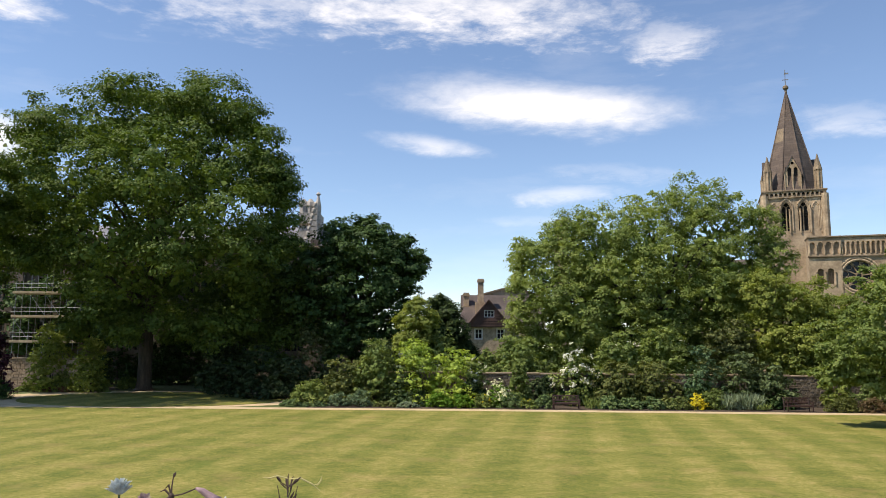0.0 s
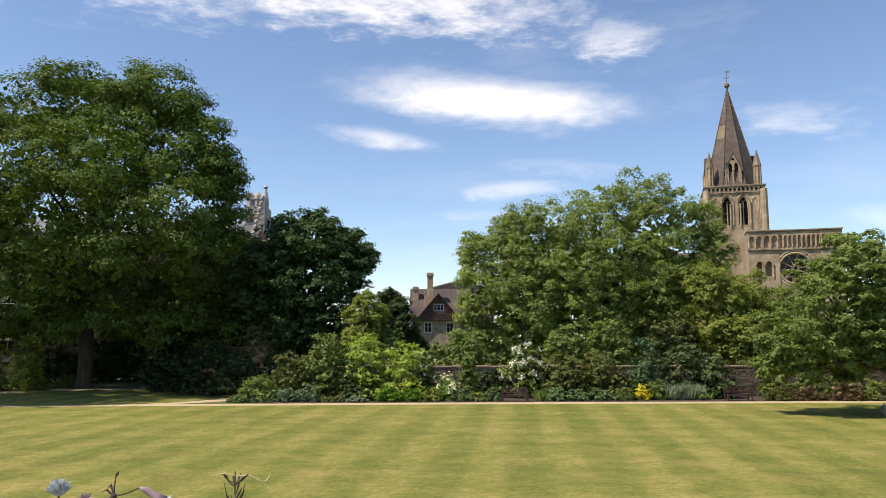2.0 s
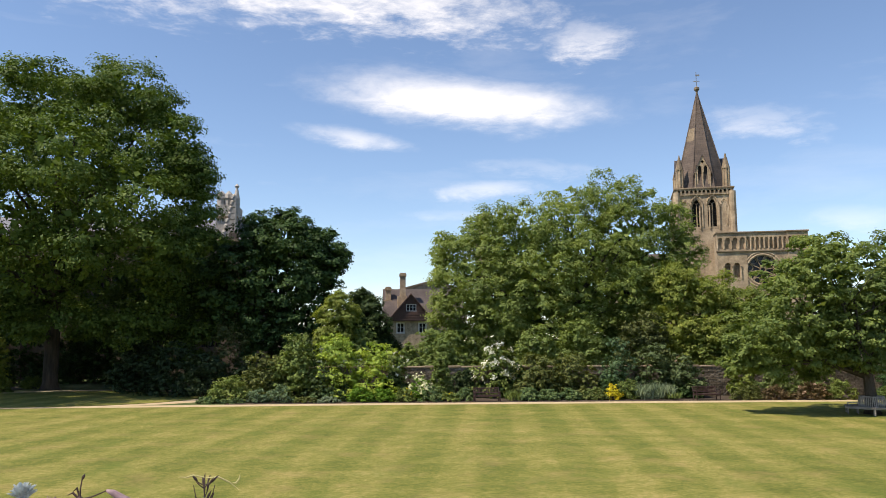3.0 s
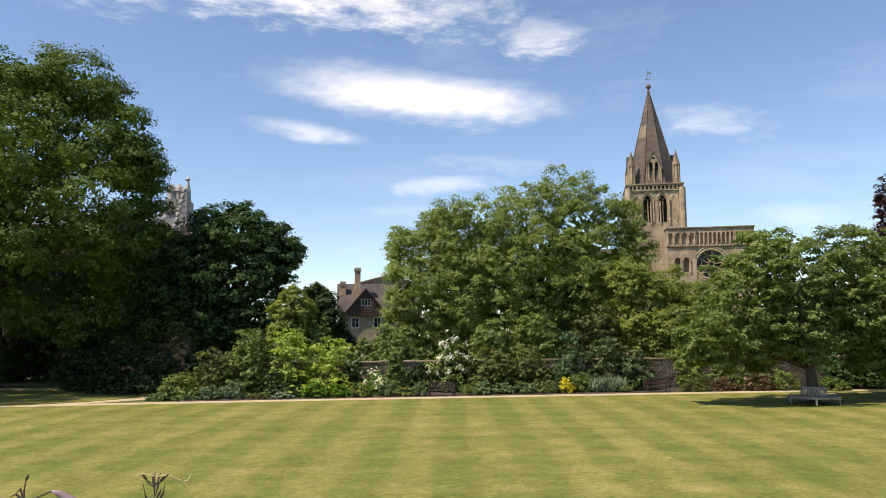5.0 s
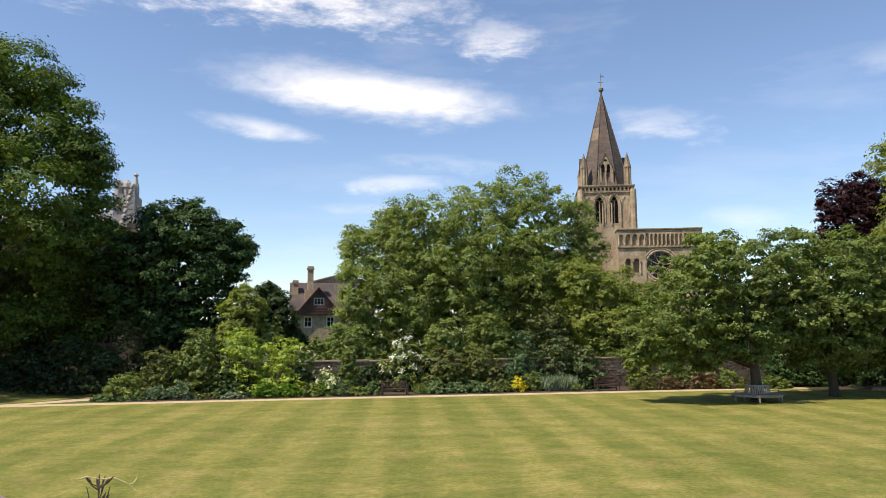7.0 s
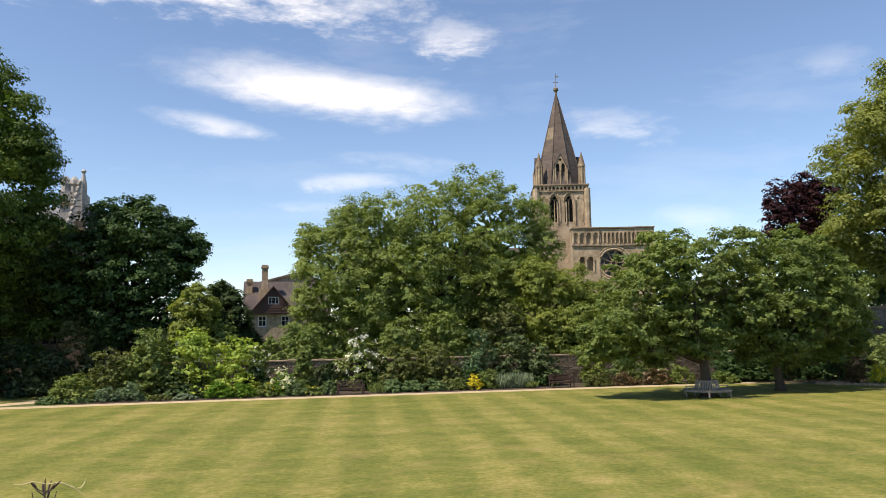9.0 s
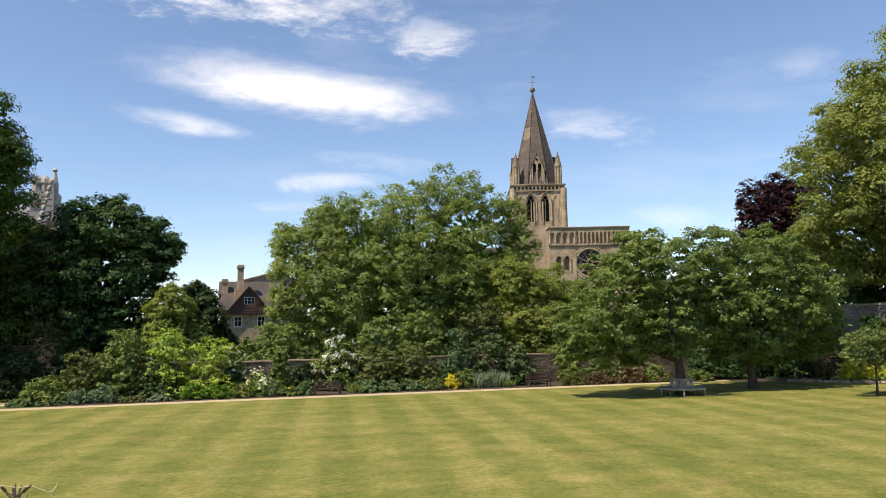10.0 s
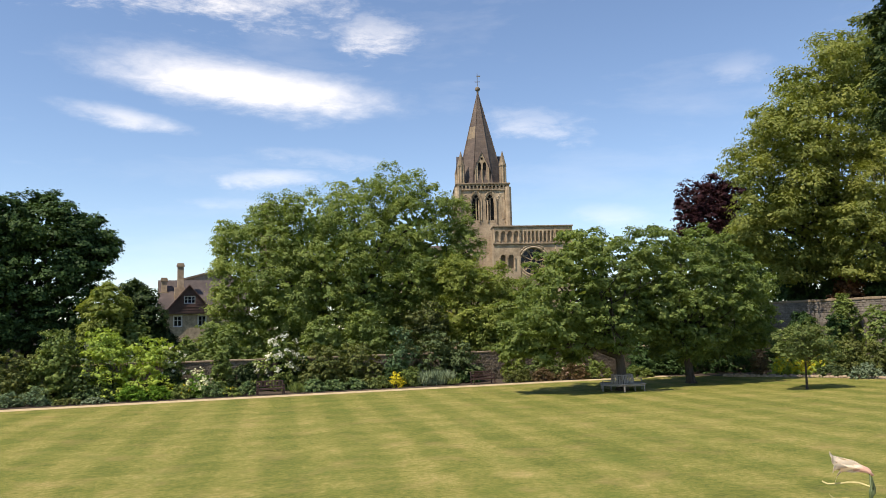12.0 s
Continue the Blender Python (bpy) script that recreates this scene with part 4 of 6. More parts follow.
# great hall behind the sycamore
hall = empty("college_hall", (-39.6, 88, 0), "tall pale stone college hall with mullioned windows and turret", "hall")
holes, spots = [], []
for k in range(9):
    x = -24 + 5.8 * k
    spots.append(x)
    holes += [arch(x, 2.4, 9.2, 14.2), rect(x - 1.1, x + 1.1, 3.4, 7.2)]
# wall, mullions and buttresses carry the trees' shade as darker stone colour
part("wall", panel(rect(-28, 26.4, 0, 15.4), holes, 0.8), shaded_hall_stone, hall, "ashlar wall coloured dark for the shade on it")
for x in spots:
    for z0, w, h, lights in ((9.2, 2.4, 5.0, 3), (3.4, 2.2, 3.8, 3)):
        bm = bmesh.new()
        for k in range(1, lights):
            box(bm, x - w / 2 + w * k / lights - 0.09, x - w / 2 + w * k / lights + 0.09, 0.2, 0.4, z0, z0 + h - (0.7 if z0 > 8 else 0))
        box(bm, x - w / 2, x + w / 2, 0.22, 0.38, z0 + h * 0.5, z0 + h * 0.5 + 0.16)
        wn_ = part("window", bm, shaded_hall_stone, hall)
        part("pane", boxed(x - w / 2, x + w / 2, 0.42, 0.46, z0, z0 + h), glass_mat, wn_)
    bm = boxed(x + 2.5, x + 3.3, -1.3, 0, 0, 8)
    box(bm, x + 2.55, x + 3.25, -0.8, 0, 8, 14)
    part("buttress", bm, shaded_hall_stone, hall)
# near-black filling stands for the unlit inside of the hall
part("core", boxed(-28, 26.0, 1.0, 12, 0, 15.0), dark_void, hall)
for k in range(27):
    part("merlon", boxed(-28 + 2.0 * k, -28 + 2.0 * k + 1.15, -0.12, 0.3, 15.65, 16.5, bevel=0.03), shaded_hall_stone, hall)
part("string_course", boxed(-28, 26.4, -0.25, 0.3, 15.4, 15.645, bevel=0.05), stone_dark, hall)
bm = bmesh.new()
v = [bm.verts.new(p) for p in ((-28, 1.0, 15.2), (26, 1.0, 15.2), (26, 7, 19.0), (-28, 7, 19.0), (-28, 13, 15.2), (26, 13, 15.2))]
for q in ((0, 1, 2, 3), (3, 2, 5, 4), (0, 3, 4), (1, 5, 2)):
    bm.faces.new([v[i] for i in q])
part("roof", bm, lead_mat, hall)
# end gable with crocketed coping and a turret
turret = part("turret", boxed(21.9, 24.4, 3.0, 6.5, 0, 20.2), hall_pale, hall, "pale stone stair turret")
for x in (22.35, 23.2):
    bm = bmesh.new()
    tube(bm, [(x, 3.6, 20.2), (x, 3.6, 20.9), (x, 3.6, 21.1), (x, 3.6, 21.6), (x, 3.6, 22.0)], [0.5, 0.5, 0.62, 0.5, 0.15], 8)
    part("turret_cap", bm, hall_pale, turret)
bm = bmesh.new()
box(bm, 21.8, 24.5, 2.85, 3.0, 18.6, 18.85)
part("string_course", bm, stone_dark, turret)
bm = bmesh.new()
tube(bm, [(24.2, 3.2, 16), (24.2, 3.2, 21.0), (24.2, 3.2, 22.4)], [0.42, 0.40, 0.12], 8)
tube(bm, [(24.2, 3.2, 22.3), (24.2, 3.2, 22.55), (24.2, 3.2, 22.8)], [0.12, 0.3, 0.1], 8)
for k in range(9):
    z, x = 21.2 - 0.72 * k, 23.9 - 0.16 * k
    bmesh.ops.create_icosphere(bm, subdivisions=1, radius=0.34, matrix=pose(x, 3.0, z) @ Matrix.Diagonal((1, 0.9, 1.2, 1)))
    box(bm, x, 24.2, 2.8, 3.2, z - 0.5, z + 0.1)
part("crocketed_pinnacle", bm, hall_pale, turret)
bm = bmesh.new()
v = [bm.verts.new(p) for p in ((25.5, 0.6, 15.7), (29.5, 0.6, 9.5), (29.5, 5, 9.5), (25.5, 5, 15.7), (25.5, 0.6, 9.5), (25.5, 5, 9.5))]
for q in ((0, 1, 2, 3), (0, 4, 1), (3, 2, 5), (4, 5, 2, 1)):
    bm.faces.new([v[i] for i in q])
part("lean_to_roof", bm, lead_mat, hall)
part("annexe", boxed(26.41, 30, 0.4, 6, 0, 9.5), shaded_hall_stone, hall)

# scaffolding against the hall
scaf = empty("scaffolding", (-42.6, 80.5, 0), "steel tube scaffolding with pale timber boards", "scaffolding")
for i in range(5):
    for y in (0.0, 1.3):
        bm = bmesh.new()
        tube(bm, [(-3 + 1.6 * i, y, 0), (-3 + 1.6 * i, y, 11.4)], [0.035, 0.035], 6)
        part("standard", bm, steel_mat, scaf)
for z in (4.1, 6.75, 9.3):
    for k in range(5):
        part("deck_board", boxed(-3.3 + 0.02 * k, 3.8, -0.09 + 0.29 * k, 0.15 + 0.29 * k, z, z + 0.05), board_mat, scaf, "pale timber deck board")
    part("toe_board", boxed(-3.3, 3.8, -0.14, -0.1, z + 0.05, z + 0.28), board_mat, scaf)
    for h in (0.65, 1.1):
        bm = bmesh.new()
        tube(bm, [(-3.4, -0.06, z + h), (3.9, -0.06, z + h)], [0.026, 0.026], 6)
        part("guard_rail", bm, steel_mat, scaf)
for x0, x1, z in ((0.2, 1.8, 6.8), (-1.4, 0.2, 6.8), (-3, -1.4, 4.2)):
    bm = bmesh.new()
    tube(bm, [(x0, 0.06, z + 2.3), (x1, 0.06, z + 0.2)], [0.035, 0.035], 6)
    part("brace", bm, steel_mat, scaf)

# ---- trees ----

# each lobe of these two crowns: across, up and radius, in one upright sheet that tree() deepens
def lobe_sheet(y, lobes):
    return [(x, y, z, r) for x, z, r in lobes]


UPPER_CROWN = [(-37.2, 22.1, 3.0), (-31.9, 24.6, 3.1), (-26.0, 25.7, 3.1), (-20.8, 25.8, 3.2), (-17.2, 22.6, 3.0), (-14.9, 15.9, 2.3), (-16.9, 18.4, 2.0), (-20.1, 20.4, 3.9), (-25.7, 20.6, 4.1), (-31.1, 19.8, 3.6), (-38.5, 19.7, 1.8), (-38.8, 15.3, 1.8), (-23.1, 15.2, 3.7), (-43.3, 18.1, 3.1), (-35.0, 17.4, 2.5), (-38.1, 17.1, 2.1), (-26.9, 18.3, 3.6), (-22.8, 17.8, 3.6), (-22.8, 23.1, 3.1), (-29.0, 23.0, 2.8), (-24.7, 25.7, 2.6), (-18.5, 25.2, 2.3), (-35.3, 24.1, 2.6), (-37.8, 23.7, 2.3), (-28.9, 26.7, 2.4), (-23.2, 27.3, 2.1), (-15.7, 21.0, 2.1), (-14.6, 18.4, 1.7)]
LOWER_TIERS = [(-36.6, 12.0, 2.1), (-33.5, 14.6, 2.6), (-28.5, 14.9, 3.7), (-18.3, 14.2, 3.0), (-27.6, 9.5, 3.4), (-23.1, 10.1, 3.3), (-18.6, 10.1, 2.8), (-24.2, 6.1, 2.5), (-29.7, 6.5, 2.0), (-27.9, 5.5, 2.0), (-17.7, 6.6, 2.3), (-42.3, 13.0, 2.5), (-38.2, 12.2, 2.3), (-34.9, 12.5, 2.4), (-40.3, 10.4, 2.0), (-20.6, 5.6, 2.9), (-15.8, 9.1, 2.9), (-14.6, 5.1, 2.5), (-15.9, 12.7, 2.3), (-31.9, 10.0, 2.5), (-32.6, 5.5, 1.5), (-39.3, 13.5, 2.0), (-36.3, 14.6, 2.0), (-32.6, 12.0, 2.5), (-13.6, 12.7, 1.8), (-13.2, 8.7, 2.4), (-12.1, 5.7, 2.2), (-19.1, 3.6, 2.2), (-15.5, 2.7, 1.8)]
A = lobe_sheet(67.0, UPPER_CROWN) + lobe_sheet(67.0, LOWER_TIERS)
tree("sycamore_tree", "tall spreading sycamore in dark green summer leaf", (-26.5, 68, 0), A, "plane", 0.27, 1.6, 0.6, 1, depth=9.0, dense=0.6, flat=0.62, sprigs=22, front=[(-20, 56, 12, 3.5), (-17, 55.5, 14.5, 3.2), (-22, 55, 17, 3.5), (-25, 55, 12, 3.2), (-15.5, 57, 11, 2.8), (-27, 55, 16, 3.5)])
B = [(-8.9, 66.0, 12.6, 2.5), (-6.1, 66.0, 12.9, 2.4), (-3.6, 66.0, 11.6, 1.9), (-11.1, 66.0, 10.4, 2.2), (-7.1, 66.0, 9.6, 3.1), (-4.0, 66.0, 8.9, 2.0), (-9.0, 66.0, 6.7, 2.9), (-5.5, 66.0, 6.1, 2.6), (-11.3, 66.0, 6.6, 2.1), (-12.6, 66.0, 8.6, 2.2), (-7.2, 66.0, 12.1, 2.7), (-9.6, 66.0, 9.6, 2.7), (-3.2, 66.0, 10.2, 1.5), (-6.0, 66.0, 4.7, 2.5), (-7.5, 66.0, 13.4, 2.0), (-4.7, 66.0, 12.7, 2.0), (-2.6, 66.0, 11.1, 1.4), (-9.2, 66.0, 13.2, 1.8), (-6.2, 66.0, 11.1, 2.5)]
tree("horse_chestnut_tree", "rounded very dark green broadleaf tree", (-8, 67, 0), B, "dark", 0.26, 0.8, 0.4, 2, depth=3.0, dense=0.62)
BROAD_BACK = [(7.8, 11.6, 2.1), (10.5, 13.5, 2.1), (14.3, 14.3, 2.4), (18.2, 15.9, 2.5), (22.1, 16.8, 2.6), (25.5, 15.6, 2.2), (28.0, 14.7, 2.2), (29.3, 11.9, 2.0), (7.8, 7.9, 2.3), (11.0, 8.8, 3.0), (15.5, 10.4, 3.6), (20.3, 11.5, 3.8), (25.1, 11.3, 3.3), (7.8, 4.2, 2.2), (12.4, 4.8, 2.9), (17.0, 5.4, 3.1), (21.2, 5.9, 3.2), (25.6, 6.6, 2.9), (7.0, 10.3, 1.5), (7.4, 6.4, 2.0), (7.2, 3.5, 1.8), (9.8, 3.7, 2.3), (12.9, 11.7, 2.7), (18.2, 13.3, 3.1), (23.6, 13.9, 3.2), (26.7, 9.3, 2.9), (14.9, 2.6, 2.5), (19.0, 2.6, 2.5), (23.2, 3.0, 2.5), (8.9, 13.0, 1.7), (11.6, 14.4, 1.7), (10.5, 12.1, 2.1), (6.8, 12.1, 1.2)]
BROAD_FRONT = [(15.1, 7.6, 3.0), (19.1, 8.1, 3.0), (22.8, 8.5, 3.0), (11.6, 7.1, 3.0), (8.7, 9.5, 2.2), (7.7, 1.8, 1.7), (10.6, 1.8, 1.9), (25.9, 3.6, 2.2)]
C = lobe_sheet(65.5, BROAD_BACK) + lobe_sheet(64.0, BROAD_FRONT)
tree("broad_tree", "broad mid-green tree behind the garden wall", (19, 66.5, 0), C, "broad", 0.2, 0.8, 0.5, 3, depth=3.5, dense=0.58, sprigs=14, flat=0.85)
C2 = [(26.0, 59.5, 8.3, 1.9), (28.8, 59.5, 8.1, 1.8), (31.1, 59.5, 7.1, 1.6), (27.7, 59.5, 5.2, 2.3), (30.2, 59.5, 4.5, 2.0), (24.6, 59.5, 5.0, 2.0), (32.0, 59.5, 5.5, 1.7), (31.2, 59.5, 3.6, 1.6), (27.6, 59.5, 3.1, 1.9), (27.9, 60.0, 7.8, 1.7), (25.5, 60.0, 8.8, 1.9), (30.4, 60.0, 6.7, 1.6), (32.6, 60.0, 5.8, 1.6), (29.5, 60.0, 4.4, 1.9), (27.8, 60.0, 8.6, 1.3), (30.0, 60.0, 7.8, 1.3), (32.0, 60.0, 7.2, 1.4)]
tree("small_tree", "light green small-leaved tree behind the garden wall", (26.5, 60, 0), C2, "light", 0.19, 0.65, 0.2, 23, depth=1.6, dense=0.6, sprigs=12)
# two mulberries whose crowns run together
D1 = [(24.4, 41.5, 7.3, 1.5), (25.7, 41.5, 8.8, 1.5), (28.0, 41.5, 9.2, 1.6), (22.8, 41.5, 5.0, 1.6), (22.3, 41.5, 3.2, 1.2), (25.3, 41.5, 6.0, 2.1), (28.6, 41.5, 6.3, 2.2), (24.6, 41.5, 3.4, 1.5), (27.4, 41.5, 3.5, 1.5), (30.0, 41.5, 3.8, 1.5), (30.3, 41.5, 8.8, 1.5), (31.1, 41.5, 7.4, 1.6), (21.3, 41.5, 3.7, 0.9), (23.6, 41.5, 2.6, 1.0), (26.1, 41.5, 2.7, 1.2), (28.8, 41.5, 2.9, 1.1), (27.0, 41.5, 7.8, 2.0), (21.1, 41.5, 2.6, 0.6), (28.3, 41.5, 4.5, 2.1), (25.4, 41.5, 4.6, 1.9)]
tree("mulberry_tree", "spreading mulberry tree inside a circular bench", (28.5, 40.4, 0), D1, "mulberry", 0.19, 0.55, 0.32, 4, depth=2.6, dense=0.52, fork=0.22, sprigs=13)
D2 = [(34.4, 43.0, 9.4, 1.8), (37.3, 43.0, 9.5, 1.8), (39.9, 43.0, 8.8, 1.7), (41.9, 43.0, 6.9, 1.7), (42.8, 43.0, 4.8, 1.5), (33.1, 43.0, 6.2, 2.4), (37.0, 43.0, 6.2, 2.5), (39.9, 43.0, 4.8, 2.2), (35.0, 43.0, 3.4, 1.7), (38.2, 43.0, 3.0, 1.6), (41.2, 43.0, 3.1, 1.3), (32.5, 43.0, 4.9, 1.7), (33.6, 43.0, 2.6, 1.2), (36.7, 43.0, 2.2, 1.2), (40.1, 43.0, 2.3, 1.2), (35.5, 43.0, 8.0, 2.3), (38.8, 43.0, 7.2, 2.2), (42.6, 43.0, 3.2, 1.2), (35.5, 43.0, 4.9, 2.3), (33.7, 43.0, 4.9, 2.1), (37.4, 43.0, 4.5, 2.2), (31.5, 43.0, 5.7, 1.7)]
tree("mulberry_tree", "spreading mulberry tree casting shade on the lawn", (35.4, 42.2, 0), D2, "mulberry", 0.19, 0.55, 0.28, 5, depth=3, dense=0.5, lean=(-1.2, 0), fork=0.25, sprigs=13)
R = [(49.7, 50.0, 17.8, 2.3), (52.5, 50.0, 21.6, 2.4), (56.3, 50.0, 25.8, 2.0), (60.4, 50.0, 29.4, 2.5), (64.7, 50.0, 30.3, 2.9), (51.0, 50.0, 14.2, 2.6), (56.7, 50.0, 19.7, 3.4), (62.2, 50.0, 24.2, 3.5), (56.0, 50.0, 13.4, 3.4), (50.5, 50.0, 10.5, 2.0), (53.7, 50.0, 9.3, 2.3), (67.0, 50.0, 26.3, 3.3), (70.7, 50.0, 30.7, 4.0), (71.2, 50.0, 22.1, 3.9), (59.9, 50.0, 16.4, 3.2), (59.8, 50.0, 11.7, 2.7), (54.3, 50.0, 16.1, 3.0), (54.3, 50.0, 20.0, 2.6), (60.2, 50.0, 26.2, 2.7), (55.6, 50.0, 23.0, 2.5), (64.8, 50.0, 21.1, 3.2), (49.4, 50.0, 12.4, 2.0), (57.0, 50.0, 9.0, 2.0)]
tree("lime_tree", "tall yellow-green lime tree behind the high wall", (61, 51.5, 0), R, "lime", 0.27, 1.45, 0.6, 6, depth=3.5, dense=0.8, sprigs=20)
R2 = [(57.3, 45.0, 15.1, 2.1), (56.4, 45.0, 11.2, 2.4), (59.5, 45.0, 18.5, 1.8), (57.6, 45.0, 8.1, 1.7), (62.1, 45.0, 15.6, 2.5), (62.2, 45.0, 10.6, 2.5), (55.0, 45.0, 12.9, 1.7), (55.8, 45.0, 8.6, 1.7), (58.0, 45.0, 13.0, 2.4)]
tree("lime_tree", "yellow-green lime tree close behind the high wall", (60.5, 46, 0), R2, "lime", 0.25, 1.1, 0.4, 16, depth=1.8, dense=0.7)
E_ = [(51.8, 38.0, 27.4, 1.1), (51.7, 38.0, 24.8, 1.3), (51.7, 38.0, 21.9, 1.4), (51.6, 38.0, 19.1, 1.1), (54.3, 38.0, 26.7, 2.2), (54.1, 38.0, 22.6, 2.1), (54.0, 38.0, 19.1, 1.9), (57.0, 39.0, 14.0, 2.6), (57.5, 38.5, 9.5, 2.4)]
tree("yew_tree", "tall dark yew rising beside the limes", (57.5, 38.5, 0), E_, "yew", 0.24, 0.8, 0.35, 26, depth=1.2, dense=0.55, flat=1.1)
K = [(82.3, 95.0, 23.8, 3.1), (86.2, 95.0, 25.1, 2.9), (90.1, 95.0, 24.8, 3.0), (80.6, 95.0, 20.8, 2.9), (85.7, 95.0, 20.9, 4.0), (90.3, 95.0, 20.2, 4.2), (83.2, 95.0, 18.6, 3.6), (88.9, 95.0, 17.8, 3.7)]
tree("copper_beech_tree", "dark purple copper beech beyond the wall", (88, 95, 0), K, "copper", 0.4, 1.1, 0.6, 7, depth=2, dense=0.6)
# added tree outside the view, there to throw shade on the oval lawn
SHADE_TREE = [(-38, 50.5, 20, 4.2), (-40, 49, 24, 4.6), (-37.5, 49.5, 27, 4.0), (-41.5, 51, 19, 4.2), (-39, 48, 29, 3.4), (-43, 49, 23, 4), (-38.5, 53, 14, 4.5), (-39, 55, 18, 4.5)]
tree("sycamore_tree", "unseen sycamore added to shade the oval lawn", (-41, 50, 0), SHADE_TREE, "plane", 0.4, 1.4, 0.5, 17, depth=2.0, dense=0.5, sprigs=10)
W_ = [(-34, 79, 6, 3.2), (-31, 79, 10, 3.2), (-26, 80, 6, 3.4), (-22.5, 80, 10, 3.2), (-19, 79, 6, 3.0), (-17, 78, 10.5, 2.6)]
tree("holm_oak_tree", "dark holm oak in the shade before the hall", (-26, 81, 0), W_, "dark", 0.4, 1.3, 0.4, 18, depth=1.5, dense=0.7, sprigs=10)
# added tree whose dark leaves stand for shade on the hall wall
V_ = [(-47, 84.8, 5, 2.6), (-43.5, 84.8, 5, 2.6), (-40, 84.8, 6, 2.6), (-46, 84.8, 9.5, 2.8), (-42, 84.8, 9.5, 2.8), (-38.5, 84.8, 10, 2.6), (-50, 84.8, 8, 3)]
tree("holm_oak_tree", "dark tree added in place of shade on the hall wall", (-44, 84.8, 0), V_, "dark", 0.45, 1.2, 0.35, 19, depth=0, dense=0.7, sprigs=10)
Z_ = [(12.5, 76.0, 3.5, 2.6), (14.0, 76.0, 6.0, 3.2), (18.0, 76.0, 8.0, 3.8), (22.0, 76.0, 5.0, 3.6), (26.0, 76.0, 8.0, 3.8), (30.0, 76.0, 5.0, 3.6), (35.0, 75.0, 5.0, 3.6), (40.0, 74.0, 4.0, 3.4), (16.0, 76.0, 11.0, 3.4), (21.0, 76.0, 11.5, 3.4), (26.0, 76.0, 11.5, 3.4), (31.0, 76.0, 9.5, 3.4), (12.5, 76.0, 8.0, 2.8), (24.0, 76.0, 6.0, 3.5)]
tree("copse_tree", "dark green trees standing behind the broad tree", (22, 76, 0), Z_, "plane", 0.5, 1.4, 0.4, 20, depth=0, dense=1.2, sprigs=10)
U_ = [(60.0, 60.0, 6.0, 3.4), (65.0, 56.0, 8.0, 4.0), (66.0, 50.0, 7.0, 4.0), (67.0, 46.0, 10.0, 4.0), (58.0, 62.0, 9.0, 3.4), (70.0, 52.0, 12.0, 4.4), (64.0, 60.0, 12.0, 4.0), (59.0, 58.0, 12.5, 3.5), (61.0, 60.0, 9.5, 3.5), (63.0, 58.0, 14.0, 3.5), (57.0, 57.0, 9.0, 3.0)]
tree("holm_oak_tree", "dark evergreen tree beyond the high wall", (66, 54, 0), U_, "dark", 0.45, 1.4, 0.4, 22, depth=0, dense=0.7, sprigs=10)
S_ = [(-2.0, 59.0, 7.2, 0.8), (-2.7, 59.0, 6.0, 1.0), (-1.2, 59.0, 6.0, 1.0), (-2.0, 59.0, 4.5, 1.2), (-2.9, 59.0, 4.3, 1.0), (-1.0, 59.0, 4.3, 1.0)]
tree("small_tree", "small mid-green tree beside the yew", (-2.3, 59.3, 0), S_, "light", 0.2, 0.5, 0.16, 8, depth=1.3, dense=0.9, sprigs=12)
Y_ = [(-0.3, 62.0, 7.3, 0.9), (0.6, 62.0, 6.7, 1.1), (-0.1, 62.0, 5.5, 1.4), (1.2, 62.0, 5.2, 1.0), (0.4, 62.0, 3.9, 1.4), (1.8, 62.0, 4.0, 0.8), (-0.9, 62.0, 4.5, 1.1), (-0.9, 62.0, 5.8, 1.2), (-1.4, 62.0, 4.0, 1.2), (1.1, 62.0, 3.1, 1.3), (2.1, 62.0, 3.0, 0.9)]
tree("yew_tree", "dark feathery yew before the house", (0.3, 62.2, 0), Y_, "yew", 0.2, 0.5, 0.2, 9, depth=1.3, dense=0.9, flat=1.3, sprigs=12)
P_ = [(37.7, 34.4, 3.7, 0.8), (36.5, 34.4, 3.1, 0.7), (38.9, 34.4, 3.0, 0.8), (37.7, 34.4, 2.6, 0.8), (35.6, 34.4, 2.4, 0.5), (39.6, 34.4, 2.2, 0.6), (36.9, 34.4, 2.1, 0.5), (38.5, 34.4, 2.1, 0.6)]
tree("sapling", "young tree standing alone on the lawn", (37.5, 34.4, 0.02), P_, "leafgreen", 0.11, 0.32, 0.06, 10, depth=0.8, dense=0.5, category="young tree", fork=0.4, sprigs=12)

# ---- border plants ----
# these evergreens get their tree shade from the leaf colour
shrub("evergreen_shrub", "evergreen shrub beside the path, leaves darkened for deep shade", -11.5, 58.0, 4.8, 3.6, "shadeleaf", 0.16, 0, 4.0, "mound", None, category="shrub")
shrub("evergreen_shrub", "tall dusky olive shrub under the trees", -10.6, 62.0, 4.2, 5.9, "duskolive", 0.14, 1, 4.0, "loose", None, category="shrub")
shrub("evergreen_shrub", "evergreen shrub with leaves darkened for deep shade", -14.5, 60.0, 5.2, 4.1, "shadeleaf", 0.16, 2, 4.0, "mound", None, category="shrub")
shrub("evergreen_shrub", "evergreen shrub with leaves darkened for deep shade", -8.3, 57.0, 3.0, 2.5, "shadeleaf", 0.16, 3, 3.0, "mound", None, category="shrub")
shrub("evergreen_shrub", "spreading shrub, leaves darkened for the shade of the trees", -18.3, 64.0, 5.0, 4.6, "shadeleaf", 0.16, 4, 4.0, "mound", None, category="shrub")
